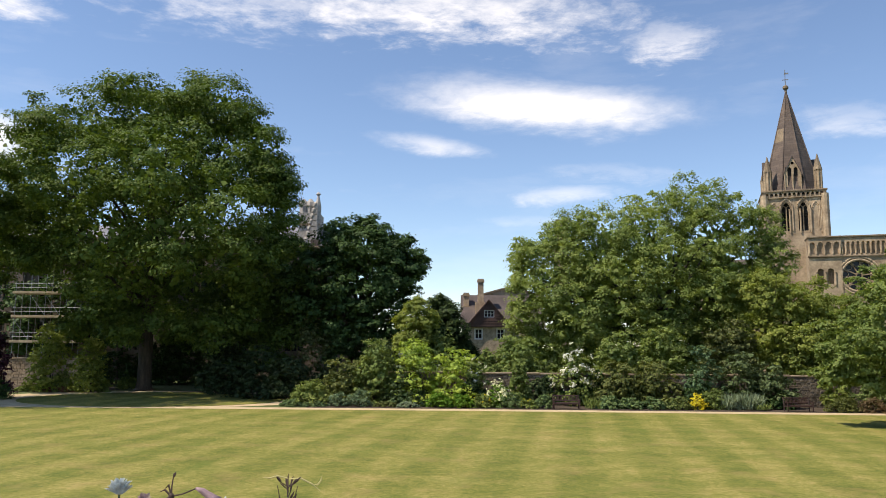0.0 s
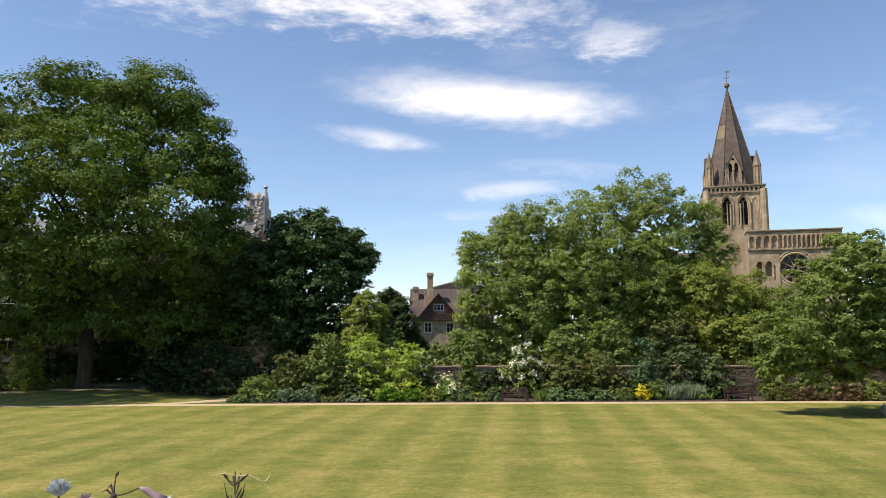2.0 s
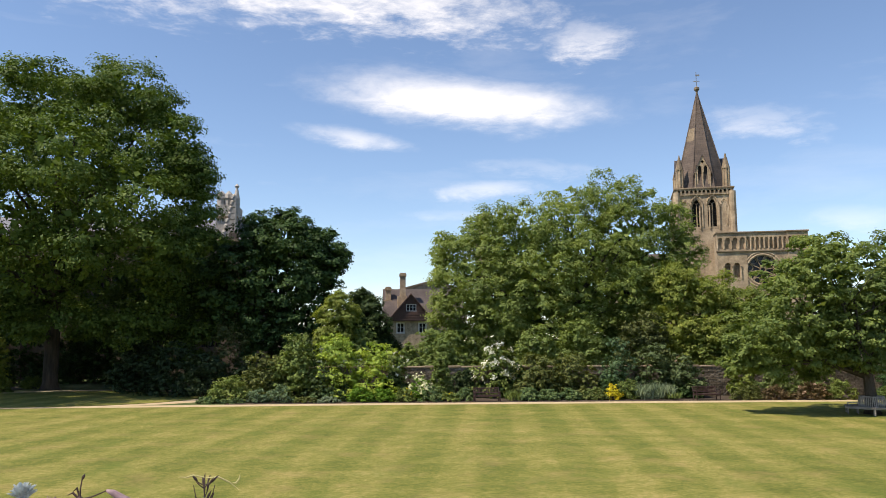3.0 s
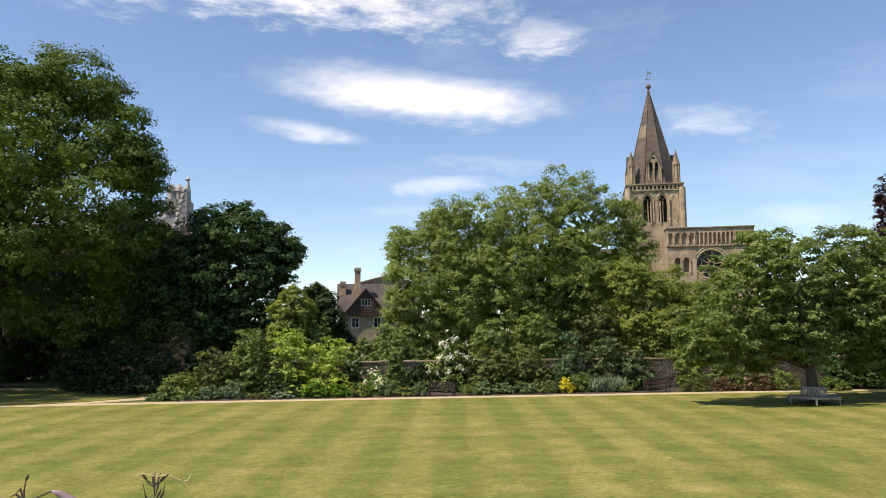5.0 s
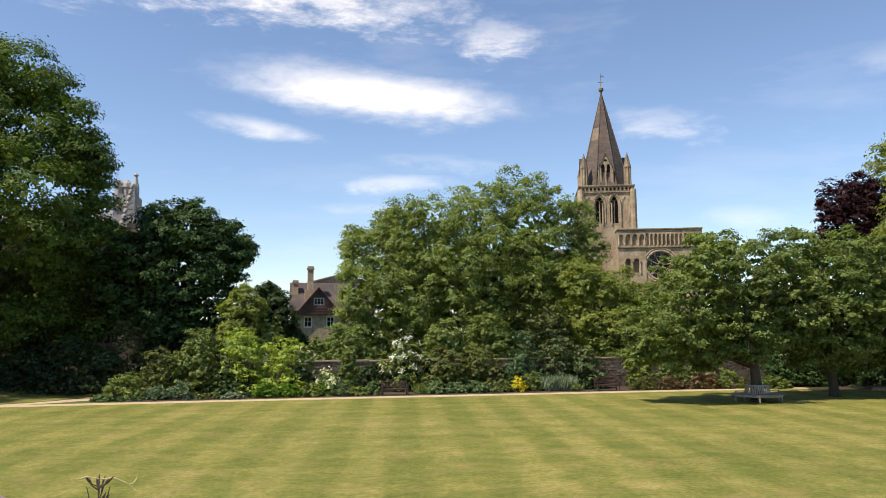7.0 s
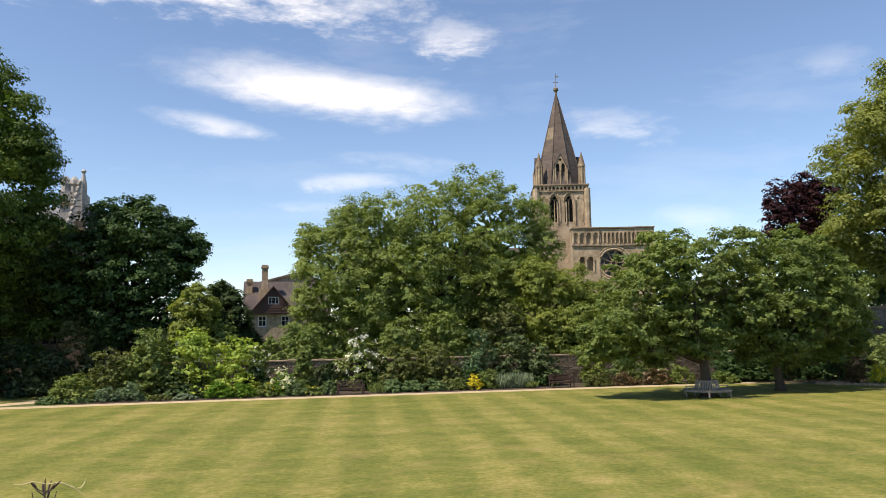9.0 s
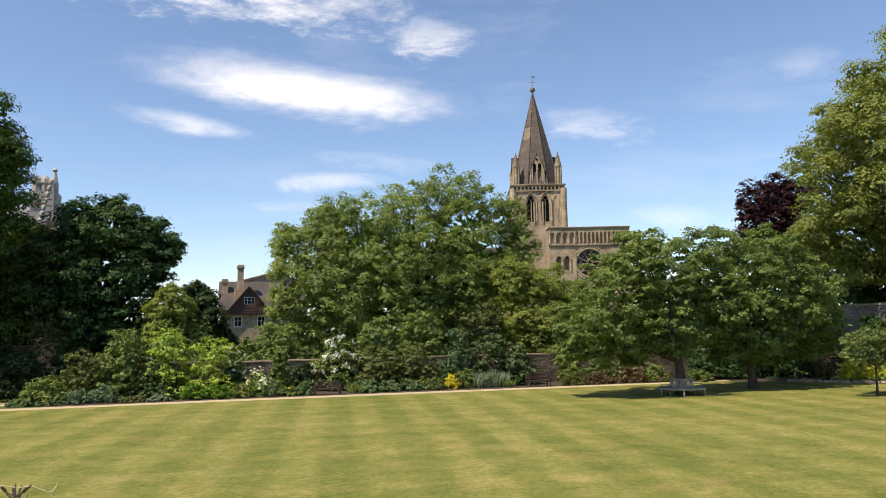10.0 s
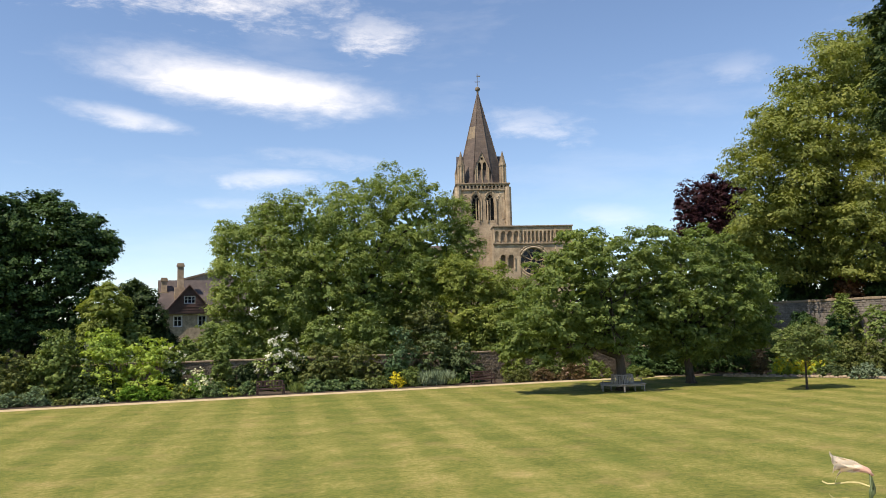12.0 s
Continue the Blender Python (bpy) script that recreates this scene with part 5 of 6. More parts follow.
shrub("dark_shrub", "rounded dark green bush below the small tree", -4.5, 60.0, 3.0, 4.6, "dusk", 0.15, 301, 2.4, "mound", None, category="shrub")
shrub("low_shrub", "low spreading olive-green shrub at the corner of the bed", -9.1, 53.0, 3.0, 1.9, "olive", 0.12, 5, 2.2, "mound", None, category="shrub")
shrub("ground_cover", "low grey-green ground cover at the path edge", -10.2, 52.3, 1.7, 0.5, "blue", 0.08, 6, 1.0, "mound", None, category="plant")
shrub("ground_cover", "low grey-green ground cover at the path edge", -8.7, 52.2, 1.8, 0.4, "blue", 0.08, 7, 1.0, "mound", None, category="plant")
shrub("silver_plant", "silvery lavender clump beside the gravel path", -7.1, 52.4, 1.7, 1.1, "lavender", 0.09, 8, 1.2, "loose", None, category="plant")
shrub("silver_plant", "silvery lavender clump beside the gravel path", -5.6, 52.4, 1.9, 1.2, "lavender", 0.09, 9, 1.2, "loose", None, category="plant")
shrub("bronze_shrub", "olive-bronze rounded shrub in the border", -6.8, 54.4, 3.7, 3.6, "bronze", 0.12, 10, 2.6, "mound", None, category="shrub")
shrub("green_shrub", "fresh green leafy shrub in half sun", -4.8, 54.2, 3.2, 4.7, "olive", 0.16, 11, 2.6, "mound", None, category="shrub")
shrub("green_shrub", "fresh green leafy shrub in half sun", -4.2, 54.2, 3.1, 3.2, "olive", 0.15, 12, 1.8, "mound", None, category="shrub")
shrub("golden_shrub", "large golden-green shrub lit by the sun", -1.9, 54.2, 3.6, 4.9, "gold", 0.17, 13, 3.0, "mound", None, category="shrub")
shrub("golden_shrub", "golden-green rounded shrub lit by the sun", 0.9, 53.9, 3.8, 4.3, "gold", 0.17, 14, 2.8, "mound", None, category="shrub")
# yew-dark leaves fill the shaded hollow below the golden bushes
shrub("dark_shrub", "dark shrub standing in for shade under the golden bushes", -2.4, 53.4, 3.3, 2.5, "yew", 0.12, 15, 1.4, "mound", None, category="shrub")
shrub("olive_shrub", "olive-green shrub behind the golden bushes", -0.1, 58.5, 3.2, 5.4, "olive", 0.14, 16, 2.4, "mound", None, category="shrub")
shrub("variegated_shrub", "green shrub with white blossom", 2.3, 54.0, 2.0, 3.4, "olive", 0.13, 17, 1.4, "mound", ('white', 22, 0.11), category="shrub")
shrub("dark_shrub", "dark grey-green shrub against the wall", 2.2, 53.4, 2.1, 2.0, "yew", 0.10, 18, 1.2, "mound", None, category="shrub")
shrub("low_plant", "low russet plant at the path edge", -3.8, 52.1, 1.8, 0.4, "bronze", 0.08, 19, 0.9, "mound", None, category="plant")
shrub("low_plant", "low grey-green plant at the path edge", -2.3, 52.0, 1.6, 0.4, "grey", 0.08, 20, 0.9, "mound", None, category="plant")
shrub("low_plant", "mid-green plant in the border", -2.2, 52.9, 3.0, 1.0, "blue", 0.10, 21, 1.0, "mound", None, category="plant")
shrub("bright_plant", "vivid bright green leafy clump", -0.2, 52.3, 1.9, 1.1, "bright", 0.10, 22, 1.3, "mound", None, category="plant")
shrub("bright_plant", "vivid bright green leafy clump", 1.3, 52.2, 1.9, 1.0, "bright", 0.10, 23, 1.3, "mound", None, category="plant")
shrub("low_plant", "yellowish green clump in the border", 2.8, 52.2, 1.5, 1.0, "olive", 0.08, 24, 1.0, "mound", ('yellow', 8, 0.06), category="plant")
shrub("hydrangea", "green shrub with cream hydrangea heads", 4.0, 52.8, 2.0, 1.6, "bright", 0.12, 25, 1.3, "mound", ('cream', 20, 0.2), category="shrub")
shrub("silver_plant", "grey-green feathery plant in the border", 4.6, 52.1, 1.8, 1.1, "blue", 0.08, 26, 1.0, "loose", None, category="plant")
shrub("low_plant", "low yellow-green plant at the path edge", 5.9, 51.9, 1.4, 0.6, "olive", 0.07, 27, 0.8, "mound", ('yellow', 12, 0.05), category="plant")
shrub("silver_plant", "round blue-green santolina beside the bench", 6.9, 52.1, 1.4, 1.0, "blue", 0.07, 28, 1.0, "mound", None, category="plant")
shrub("feathery_shrub", "tall feathery pale green shrub by the wall", 5.4, 53.3, 1.5, 3.0, "mulberry", 0.12, 29, 1.2, "loose", None, category="shrub")
shrub("wall_climber", "dark climber trained on the garden wall", 7.4, 55.0, 1.3, 2.1, "yew", 0.13, 30, 0.4, "loose", None, category="shrub")
shrub("wall_climber", "dark climber trained on the garden wall", 9.7, 55.0, 1.1, 1.7, "dark", 0.13, 31, 0.4, "loose", None, category="shrub")
shrub("wall_climber", "dark climber trained on the garden wall", 8.6, 55.0, 1.2, 1.1, "dark", 0.12, 32, 0.3, "loose", None, category="shrub")
for x, w, h, leaf in ((6.8, 1.6, 1.9, "dusk"), (9.9, 1.8, 2.0, "yew"), (11.3, 1.3, 2.5, "dark"), (12.3, 1.2, 2.1, "dusk")):
    shrub("wall_climber", "dark-leaved climber trained on the garden wall", x, 54.95, w, h, leaf, 0.12, int(x * 10), 0.35, "loose", None, category="shrub")
shrub("rose_bush", "rambling rose with white blossom over the wall", 9.5, 55.0, 3.4, 3.9, "olive", 0.13, 33, 1.8, "mound", ('white', 60, 0.2), category="shrub")
shrub("bright_plant", "spiky green tuft beside the bench", 10.3, 52.2, 1.1, 0.9, "olive", 0.10, 34, 0.8, "spiky", None, category="plant")
shrub("bronze_shrub", "dark bronze-green rounded shrub", 12.5, 53.9, 3.8, 3.6, "bronze", 0.12, 35, 2.4, "mound", None, category="shrub")
shrub("bronze_shrub", "dark bronze-green rounded shrub", 15.0, 53.7, 3.9, 3.6, "bronze", 0.12, 36, 2.4, "mound", None, category="shrub")
shrub("low_plant", "low blue-green leafy clump beside the path", 11.4, 52.2, 1.7, 0.9, "blue", 0.15, 37, 1.2, "mound", None, category="plant")
shrub("low_plant", "low blue-green leafy clump beside the path", 12.8, 52.2, 1.8, 0.8, "blue", 0.15, 38, 1.2, "mound", None, category="plant")
shrub("low_plant", "low blue-green leafy clump beside the path", 14.3, 52.2, 1.9, 0.8, "blue", 0.15, 39, 1.2, "mound", None, category="plant")
shrub("low_plant", "leafy green clump beside the path", 16.1, 52.2, 2.1, 0.9, "leafgreen", 0.12, 40, 1.2, "mound", None, category="plant")
shrub("yellow_flower_clump", "clump of bright yellow flowers at the path edge", 17.4, 52.0, 1.1, 1.0, "yellow", 0.07, 41, 0.7, "mound", ('yellow', 40, 0.09), category="plant")
shrub("dark_shrub", "dark glossy green rounded bush", 18.6, 52.5, 2.2, 1.5, "mulberry", 0.12, 42, 1.3, "mound", None, category="shrub")
shrub("silver_plant", "tall silver-grey spiky clump", 19.8, 52.2, 1.2, 1.4, "grey", 0.12, 43, 1.0, "spiky", None, category="plant")
shrub("silver_plant", "tall silver-grey spiky clump", 20.9, 52.2, 1.5, 1.4, "grey", 0.12, 44, 1.0, "spiky", None, category="plant")
shrub("silver_plant", "small green-grey spiky tuft", 21.7, 51.9, 1.0, 0.7, "olive", 0.10, 45, 0.8, "spiky", None, category="plant")
shrub("feathery_shrub", "tall feathery blue-green shrub on dark stems", 18.5, 54.0, 3.2, 4.3, "blue2", 0.14, 46, 1.8, "loose", None, category="shrub")
shrub("dark_shrub", "dark green shrub before the wall", 17.8, 53.3, 2.8, 1.7, "dark", 0.13, 47, 1.4, "mound", None, category="shrub")
shrub("dark_shrub", "broad dusky green shrub before the wall", 21.2, 54.0, 3.6, 4.0, "dusk", 0.13, 48, 2.2, "mound", None, category="shrub")
shrub("dark_shrub", "broad dusky green shrub before the wall", 23.2, 53.7, 3.3, 3.2, "dusk", 0.13, 49, 2.0, "mound", None, category="shrub")
shrub("wall_tuft", "spiky tufts growing on the wall top", 26.2, 54.85, 1.5, 0.55, "olive", 0.10, 52, 0.4, "spiky", None, z=2.28, category="plant")
shrub("green_shrub", "pale green shrub hanging over the wall", 27.4, 53.0, 2.4, 3.3, "light", 0.13, 51, 1.4, "mound", None, category="shrub")
shrub("russet_plant", "low russet and olive plants beside the path", 26.7, 51.0, 2.5, 1.0, "bronze", 0.09, 52, 1.2, "mound", None, category="plant")
shrub("russet_plant", "low russet plants beside the path", 28.7, 50.9, 2.5, 1.0, "dullrusset", 0.09, 53, 1.2, "mound", None, category="plant")
shrub("pink_flower_shrub", "shrub with faded russet-pink blossom in half shade", 31.3, 50.7, 2.8, 1.3, "dullrusset", 0.10, 54, 1.3, "mound", ('pink', 9, 0.1), category="shrub")
shrub("dark_shrub", "olive-green mound in the shade", 33.4, 50.5, 2.5, 1.4, "olive", 0.10, 55, 1.5, "mound", None, category="shrub")
shrub("green_shrub", "green shrub beside the wall under the mulberry", 29.5, 52.0, 3.6, 2.3, "leafgreen", 0.13, 56, 1.6, "mound", None, category="shrub")
shrub("green_shrub", "green shrub beside the wall under the mulberry", 32.5, 52.4, 4.2, 2.7, "leafgreen", 0.13, 57, 1.4, "mound", None, category="shrub")
shrub("low_plant", "green shade plants beside the path", 36.4, 49.6, 2.9, 0.9, "mulberry", 0.12, 58, 1.5, "mound", None, category="plant")
shrub("dark_shrub", "dark bush in the shade by the wall", 23.3, 52.8, 2.0, 1.2, "dark", 0.13, 59, 1.0, "mound", None, category="shrub")
shrub("green_shrub", "olive-green bush behind the garden wall before the house", 3.4, 57.5, 1.9, 4.0, "olive", 0.14, 500, 2.0, "mound", None, category="shrub")
shrub("green_shrub", "light green bush behind the garden wall before the house", 5.1, 58.2, 3.0, 5.2, "broad", 0.16, 501, 2.4, "mound", None, category="shrub")
shrub("green_shrub", "light green bush behind the garden wall before the house", 6.0, 57.4, 3.4, 3.7, "light", 0.15, 502, 2.0, "mound", None, category="shrub")
for x, w, h, leaf in ((34.0, 6.0, 5.6, "dusk"), (38.5, 6.0, 6.2, "dusk"), (43.0, 6.0, 6.4, "dusk"), (47.5, 6.0, 6.0, "dusk")):
    shrub("dusky_shrub", "dusky green bushes behind the wall beyond the mulberries", x, 57.6, w, h, leaf, 0.2, int(x * 7), 3.0, "mound", None, category="shrub")
shrub("green_shrub", "light green bushes behind the garden wall", 6.3, 57.6, 3.9, 5.0, "broad", 0.18, 49, 3, "mound", None, category="shrub")
shrub("green_shrub", "light green bushes behind the garden wall", 4.6, 57.6, 3.0, 3.6, "olive", 0.16, 50, 3, "mound", None, category="shrub")
shrub("green_shrub", "light green bushes behind the garden wall", 13.2, 57.6, 3.9, 5.4, "broad", 0.18, 51, 3, "mound", None, category="shrub")
shrub("green_shrub", "green bushes behind the garden wall", 16.5, 57.6, 5.1, 6.0, "broad", 0.18, 52, 3, "mound", None, category="shrub")
shrub("green_shrub", "dusky bushes behind the garden wall", 21.8, 57.6, 5.6, 6.4, "duskolive", 0.18, 53, 3, "mound", None, category="shrub")
shrub("green_shrub", "green bushes behind the garden wall", 26.9, 57.6, 5.1, 6.2, "light", 0.18, 54, 3, "mound", None, category="shrub")
shrub("green_shrub", "green bushes behind the garden wall", 31.1, 57.6, 5.1, 6.4, "broad", 0.18, 55, 3, "mound", None, category="shrub")
shrub("dark_shrub", "dark bushes far behind the golden shrubs", -6.7, 63, 8.0, 5.9, "dark", 0.2, 56, 4, "mound", None, category="shrub")
shrub("dark_shrub", "dark bushes behind the golden shrubs", 2.1, 59, 3.5, 3.5, "yew", 0.16, 57, 3, "mound", None, category="shrub")
shrub("young_tree", "small light green tree before the scaffolding", -33.9, 66, 3.8, 6.4, "light", 0.16, 58, 4, "mound", None, category="tree")
shrub("young_tree", "small drooping green tree near the trunk", -29.9, 65, 3.0, 4.9, "light", 0.16, 59, 3, "mound", None, category="tree")
shrub("border_plant", "leafy green plants in the far border", -32.4, 65.5, 2.4, 1.8, "olive", 0.12, 60, 2, "mound", None, category="plant")
shrub("border_plant", "yellow-green plant in the far border", -33.9, 65, 1.6, 1.2, "gold", 0.1, 61, 1.5, "mound", None, category="plant")
shrub("border_plant", "low plants in the far border", -35.2, 65, 2.4, 0.5, "olive", 0.1, 62, 1.2, "mound", None, category="plant")
shrub("border_plant", "low plants in the far border", -32.5, 65, 2.9, 0.5, "russet", 0.1, 63, 1.2, "mound", None, category="plant")
shrub("border_plant", "low plants in the far border", -29.6, 65, 2.9, 0.6, "olive", 0.1, 64, 1.2, "mound", None, category="plant")
shrub("border_plant", "pale bush in the far border", -30.9, 66, 2.4, 2.0, "gold", 0.12, 65, 2, "mound", None, category="plant")
shrub("border_plant", "low bush beside the trunk", -28.7, 70, 2.1, 1.2, "olive", 0.12, 66, 2, "mound", None, category="plant")
shrub("purple_shrub", "dark purple-leaved shrub beside the path", -33.6, 57, 2.6, 5.3, "purple", 0.14, 67, 3, "mound", None, category="shrub")
shrub("purple_shrub", "dark hedge at the path side", -32.8, 56, 2.5, 1.6, "dark", 0.12, 68, 2.5, "mound", None, category="shrub")
shrub("dark_shrub", "dark undergrowth in the tree's shade", -26.3, 78, 7.6, 4.9, "dark", 0.2, 69, 4, "mound", None, category="shrub")
shrub("dark_shrub", "dark undergrowth in the tree's shade", -20.2, 74, 6.1, 4.3, "dark", 0.2, 70, 4, "mound", None, category="shrub")
shrub("dark_shrub", "dark undergrowth in the tree's shade", -33.2, 78, 6.4, 3.7, "dark", 0.2, 71, 4, "mound", None, category="shrub")
shrub("dark_shrub", "dark undergrowth behind the sycamore trunk", -29.4, 80, 7.2, 4.6, "dark", 0.2, 72, 4, "mound", None, category="shrub")
shrub("yellow_flower_clump", "broad clump of yellow flowers by the edging", 45.3, 43.8, 1.9, 1.3, "gold", 0.12, 400, 1.2, "mound", ('yellow', 70, 0.16), category="plant")
shrub("yellow_flower_clump", "broad clump of yellow flowers by the edging", 45.8, 42.5, 1.7, 1.3, "gold", 0.12, 401, 1.2, "mound", ('yellow', 70, 0.16), category="plant")
shrub("yellow_flower_clump", "tall pale yellow flower spikes behind the sapling", 49.8, 44.1, 2.2, 1.7, "gold", 0.13, 402, 1.2, "loose", ('yellow', 44, 0.13), category="plant")
shrub("yellow_flower_clump", "tall pale yellow flower spikes behind the sapling", 52.6, 44.5, 2.1, 1.9, "gold", 0.13, 403, 1.2, "loose", ('yellow', 30, 0.12), category="plant")
shrub("dry_plant", "straw-coloured dry plant by the high wall", 45.0, 45.7, 1.8, 1.9, "dullrusset", 0.10, 404, 1.2, "loose", None, category="plant")
shrub("low_plant", "dusky low plant by the edging", 46.9, 40.7, 3.0, 1.0, "dusk", 0.10, 405, 1.2, "mound", None, category="plant")
shrub("silver_plant", "silver-green spreading plant by the edging", 47.2, 38.2, 3.1, 1.1, "grey", 0.12, 406, 1.5, "loose", None, category="plant")
# dark-leaved bushes added to fill the shaded hollow beyond the mulberries
for x, y, h in ((40.6, 50.2, 2.6), (43.2, 50.0, 2.8), (46.0, 48.9, 3.0), (38.2, 51.0, 2.4)):
    shrub("dark_shrub", "dark bush added as shade behind the mulberries", x, y, 3.2, h, "dark", 0.16, int(x * 9), 1.8, "mound", None, category="shrub")
shrub("wall_climber", "pale yellow-green climber over the wall top", 54.0, 45.3, 2.4, 1.7, "olive", 0.14, 431, 0.7, "loose", None, z=4.6, category="shrub")
shrub("wall_climber", "dark glossy climber against the high wall", 51.5, 44.0, 3.6, 4.8, "dark", 0.2, 77, 1.2, "mound", None, category="shrub")
shrub("wall_climber", "trailing green climber over the high wall", 52.7, 43.8, 3.6, 5.7, "olive", 0.16, 78, 0.7, "loose", None, category="shrub")
shrub("wall_climber", "dusky climber against the high wall", 52.0, 47.6, 3.8, 5.1, "dark", 0.2, 79, 1.2, "mound", None, category="shrub")
shrub("feathery_shrub", "tall feathery green shrub by the high wall", 51.3, 40.2, 3.2, 5.1, "olive", 0.15, 80, 2, "mound", None, category="shrub")
shrub("green_shrub", "green shrub by the high wall", 49.7, 46.5, 3.2, 3.8, "light", 0.15, 81, 2, "mound", None, category="shrub")
shrub("bronze_shrub", "dusky shrub at the foot of the high wall", 50.3, 42.0, 3.9, 3.1, "bronze", 0.13, 82, 1.6, "mound", None, category="shrub")
# this hedge's dark leaves give the deep shade beneath the mulberry crowns
shrub("dark_shrub", "tall dark hedge added as deep shade behind the mulberry", 49.2, 50.5, 6.3, 4.8, "dark", 0.2, 84, 3, "mound", None, category="shrub")
shrub("dark_shrub", "tall dark hedge added as deep shade behind the mulberry", 45.0, 51.3, 6.3, 4.7, "dark", 0.2, 85, 3, "mound", None, category="shrub")
shrub("dark_shrub", "tall dark hedge added as deep shade behind the mulberry", 39.9, 51.6, 5.6, 3.8, "dark", 0.2, 86, 2.4, "mound", None, category="shrub")
shrub("bronze_shrub", "dry bronze shrub by the high wall", 49.8, 39.5, 2.5, 2.5, "bronze", 0.12, 87, 2, "mound", None, category="shrub")
# added dark bushes stand for the shaded inside of the lime crowns
shrub("dark_shrub", "dark bushes added as the limes' shaded inside beyond the wall", 59.5, 55.5, 6.1, 9.5, "dark", 0.25, 88, 3, "mound", None, category="shrub")
shrub("dark_shrub", "dark bushes added as the limes' shaded inside beyond the wall", 58.5, 49.5, 6.1, 9.0, "dark", 0.25, 89, 3, "mound", None, category="shrub")
shrub("dark_shrub", "dark bushes added as the limes' shaded inside beyond the wall", 57.8, 52.5, 6.0, 9.6, "dark", 0.25, 440, 3, "mound", None, category="shrub")
shrub("russet_shrub", "russet-leaved bush beyond the wall", 56.9, 47.0, 3.4, 8.7, "russet", 0.2, 90, 2.5, "mound", None, category="shrub")
shrub("dark_shrub", "dark bushes added as the limes' shaded inside beyond the wall", 59.2, 45.5, 5.3, 9.2, "dark", 0.25, 91, 3, "mound", None, category="shrub")
# ---- benches ----


def garden_bench(x, y, turn, label):
    ob = empty("garden_bench", (x, y, 0.02), label, "bench", "benches by the path", turn=turn)
    w = 1.8
    for sx in (-1, 1):
        leg = boxed(-0.03, 0.03, -0.03, 0.03, 0, 0.62, bevel=0.006)
        part("front_leg", leg, brown_wood, ob, m=pose(sx * (w / 2 - 0.04), -0.25, 0))
        bm = bmesh.new()
        tube(bm, [(0, 0, 0), (0, 0, 0.45), (0, 0.1, 0.92)], [0.042, 0.042, 0.036], 4)
        part("back_leg", bm, brown_wood, ob, m=pose(sx * (w / 2 - 0.04), 0.25, 0))
        part("arm_rest", boxed(-0.04, 0.04, -0.32, 0.3, 0.62, 0.655, bevel=0.008), brown_wood, ob, m=pose(sx * (w / 2 - 0.04), 0, 0))
        part("side_rail", boxed(-0.02, 0.02, -0.22, 0.22, 0.33, 0.4), brown_wood, ob, m=pose(sx * (w / 2 - 0.04), 0, 0))
    for k in range(5):
        part("seat_slat", boxed(-w / 2 + 0.08, w / 2 - 0.08, -0.04, 0.04, 0, 0.022, bevel=0.005), brown_wood, ob, m=pose(0, -0.22 + 0.1 * k, 0.42))
    part("seat_rail", boxed(-w / 2 + 0.07, w / 2 - 0.07, -0.02, 0.02, 0.33, 0.415), brown_wood, ob, m=pose(0, -0.25, 0))
    for z, y2 in ((0.56, 0.285), (0.88, 0.345)):
        part("back_rail", boxed(-w / 2 + 0.07, w / 2 - 0.07, -0.02, 0.02, -0.035, 0.035, bevel=0.006), brown_wood, ob, m=pose(0, y2, z, -12))
    for k in range(17):
        part("back_slat", boxed(-0.02, 0.02, -0.01, 0.01, -0.14, 0.14), brown_wood, ob, m=pose(-w / 2 + 0.16 + k * (w - 0.32) / 16, 0.315, 0.72, -12))
    return ob


garden_bench(8.4, 51.6, 0, "dark brown slatted wooden bench before the wall")
garden_bench(23.8, 51.1, 3, "dark brown slatted wooden bench beside the wall")

tb = empty("tree_bench", (28.5, 40.4, 0.035), "weathered grey wooden bench built round a tree", "bench")
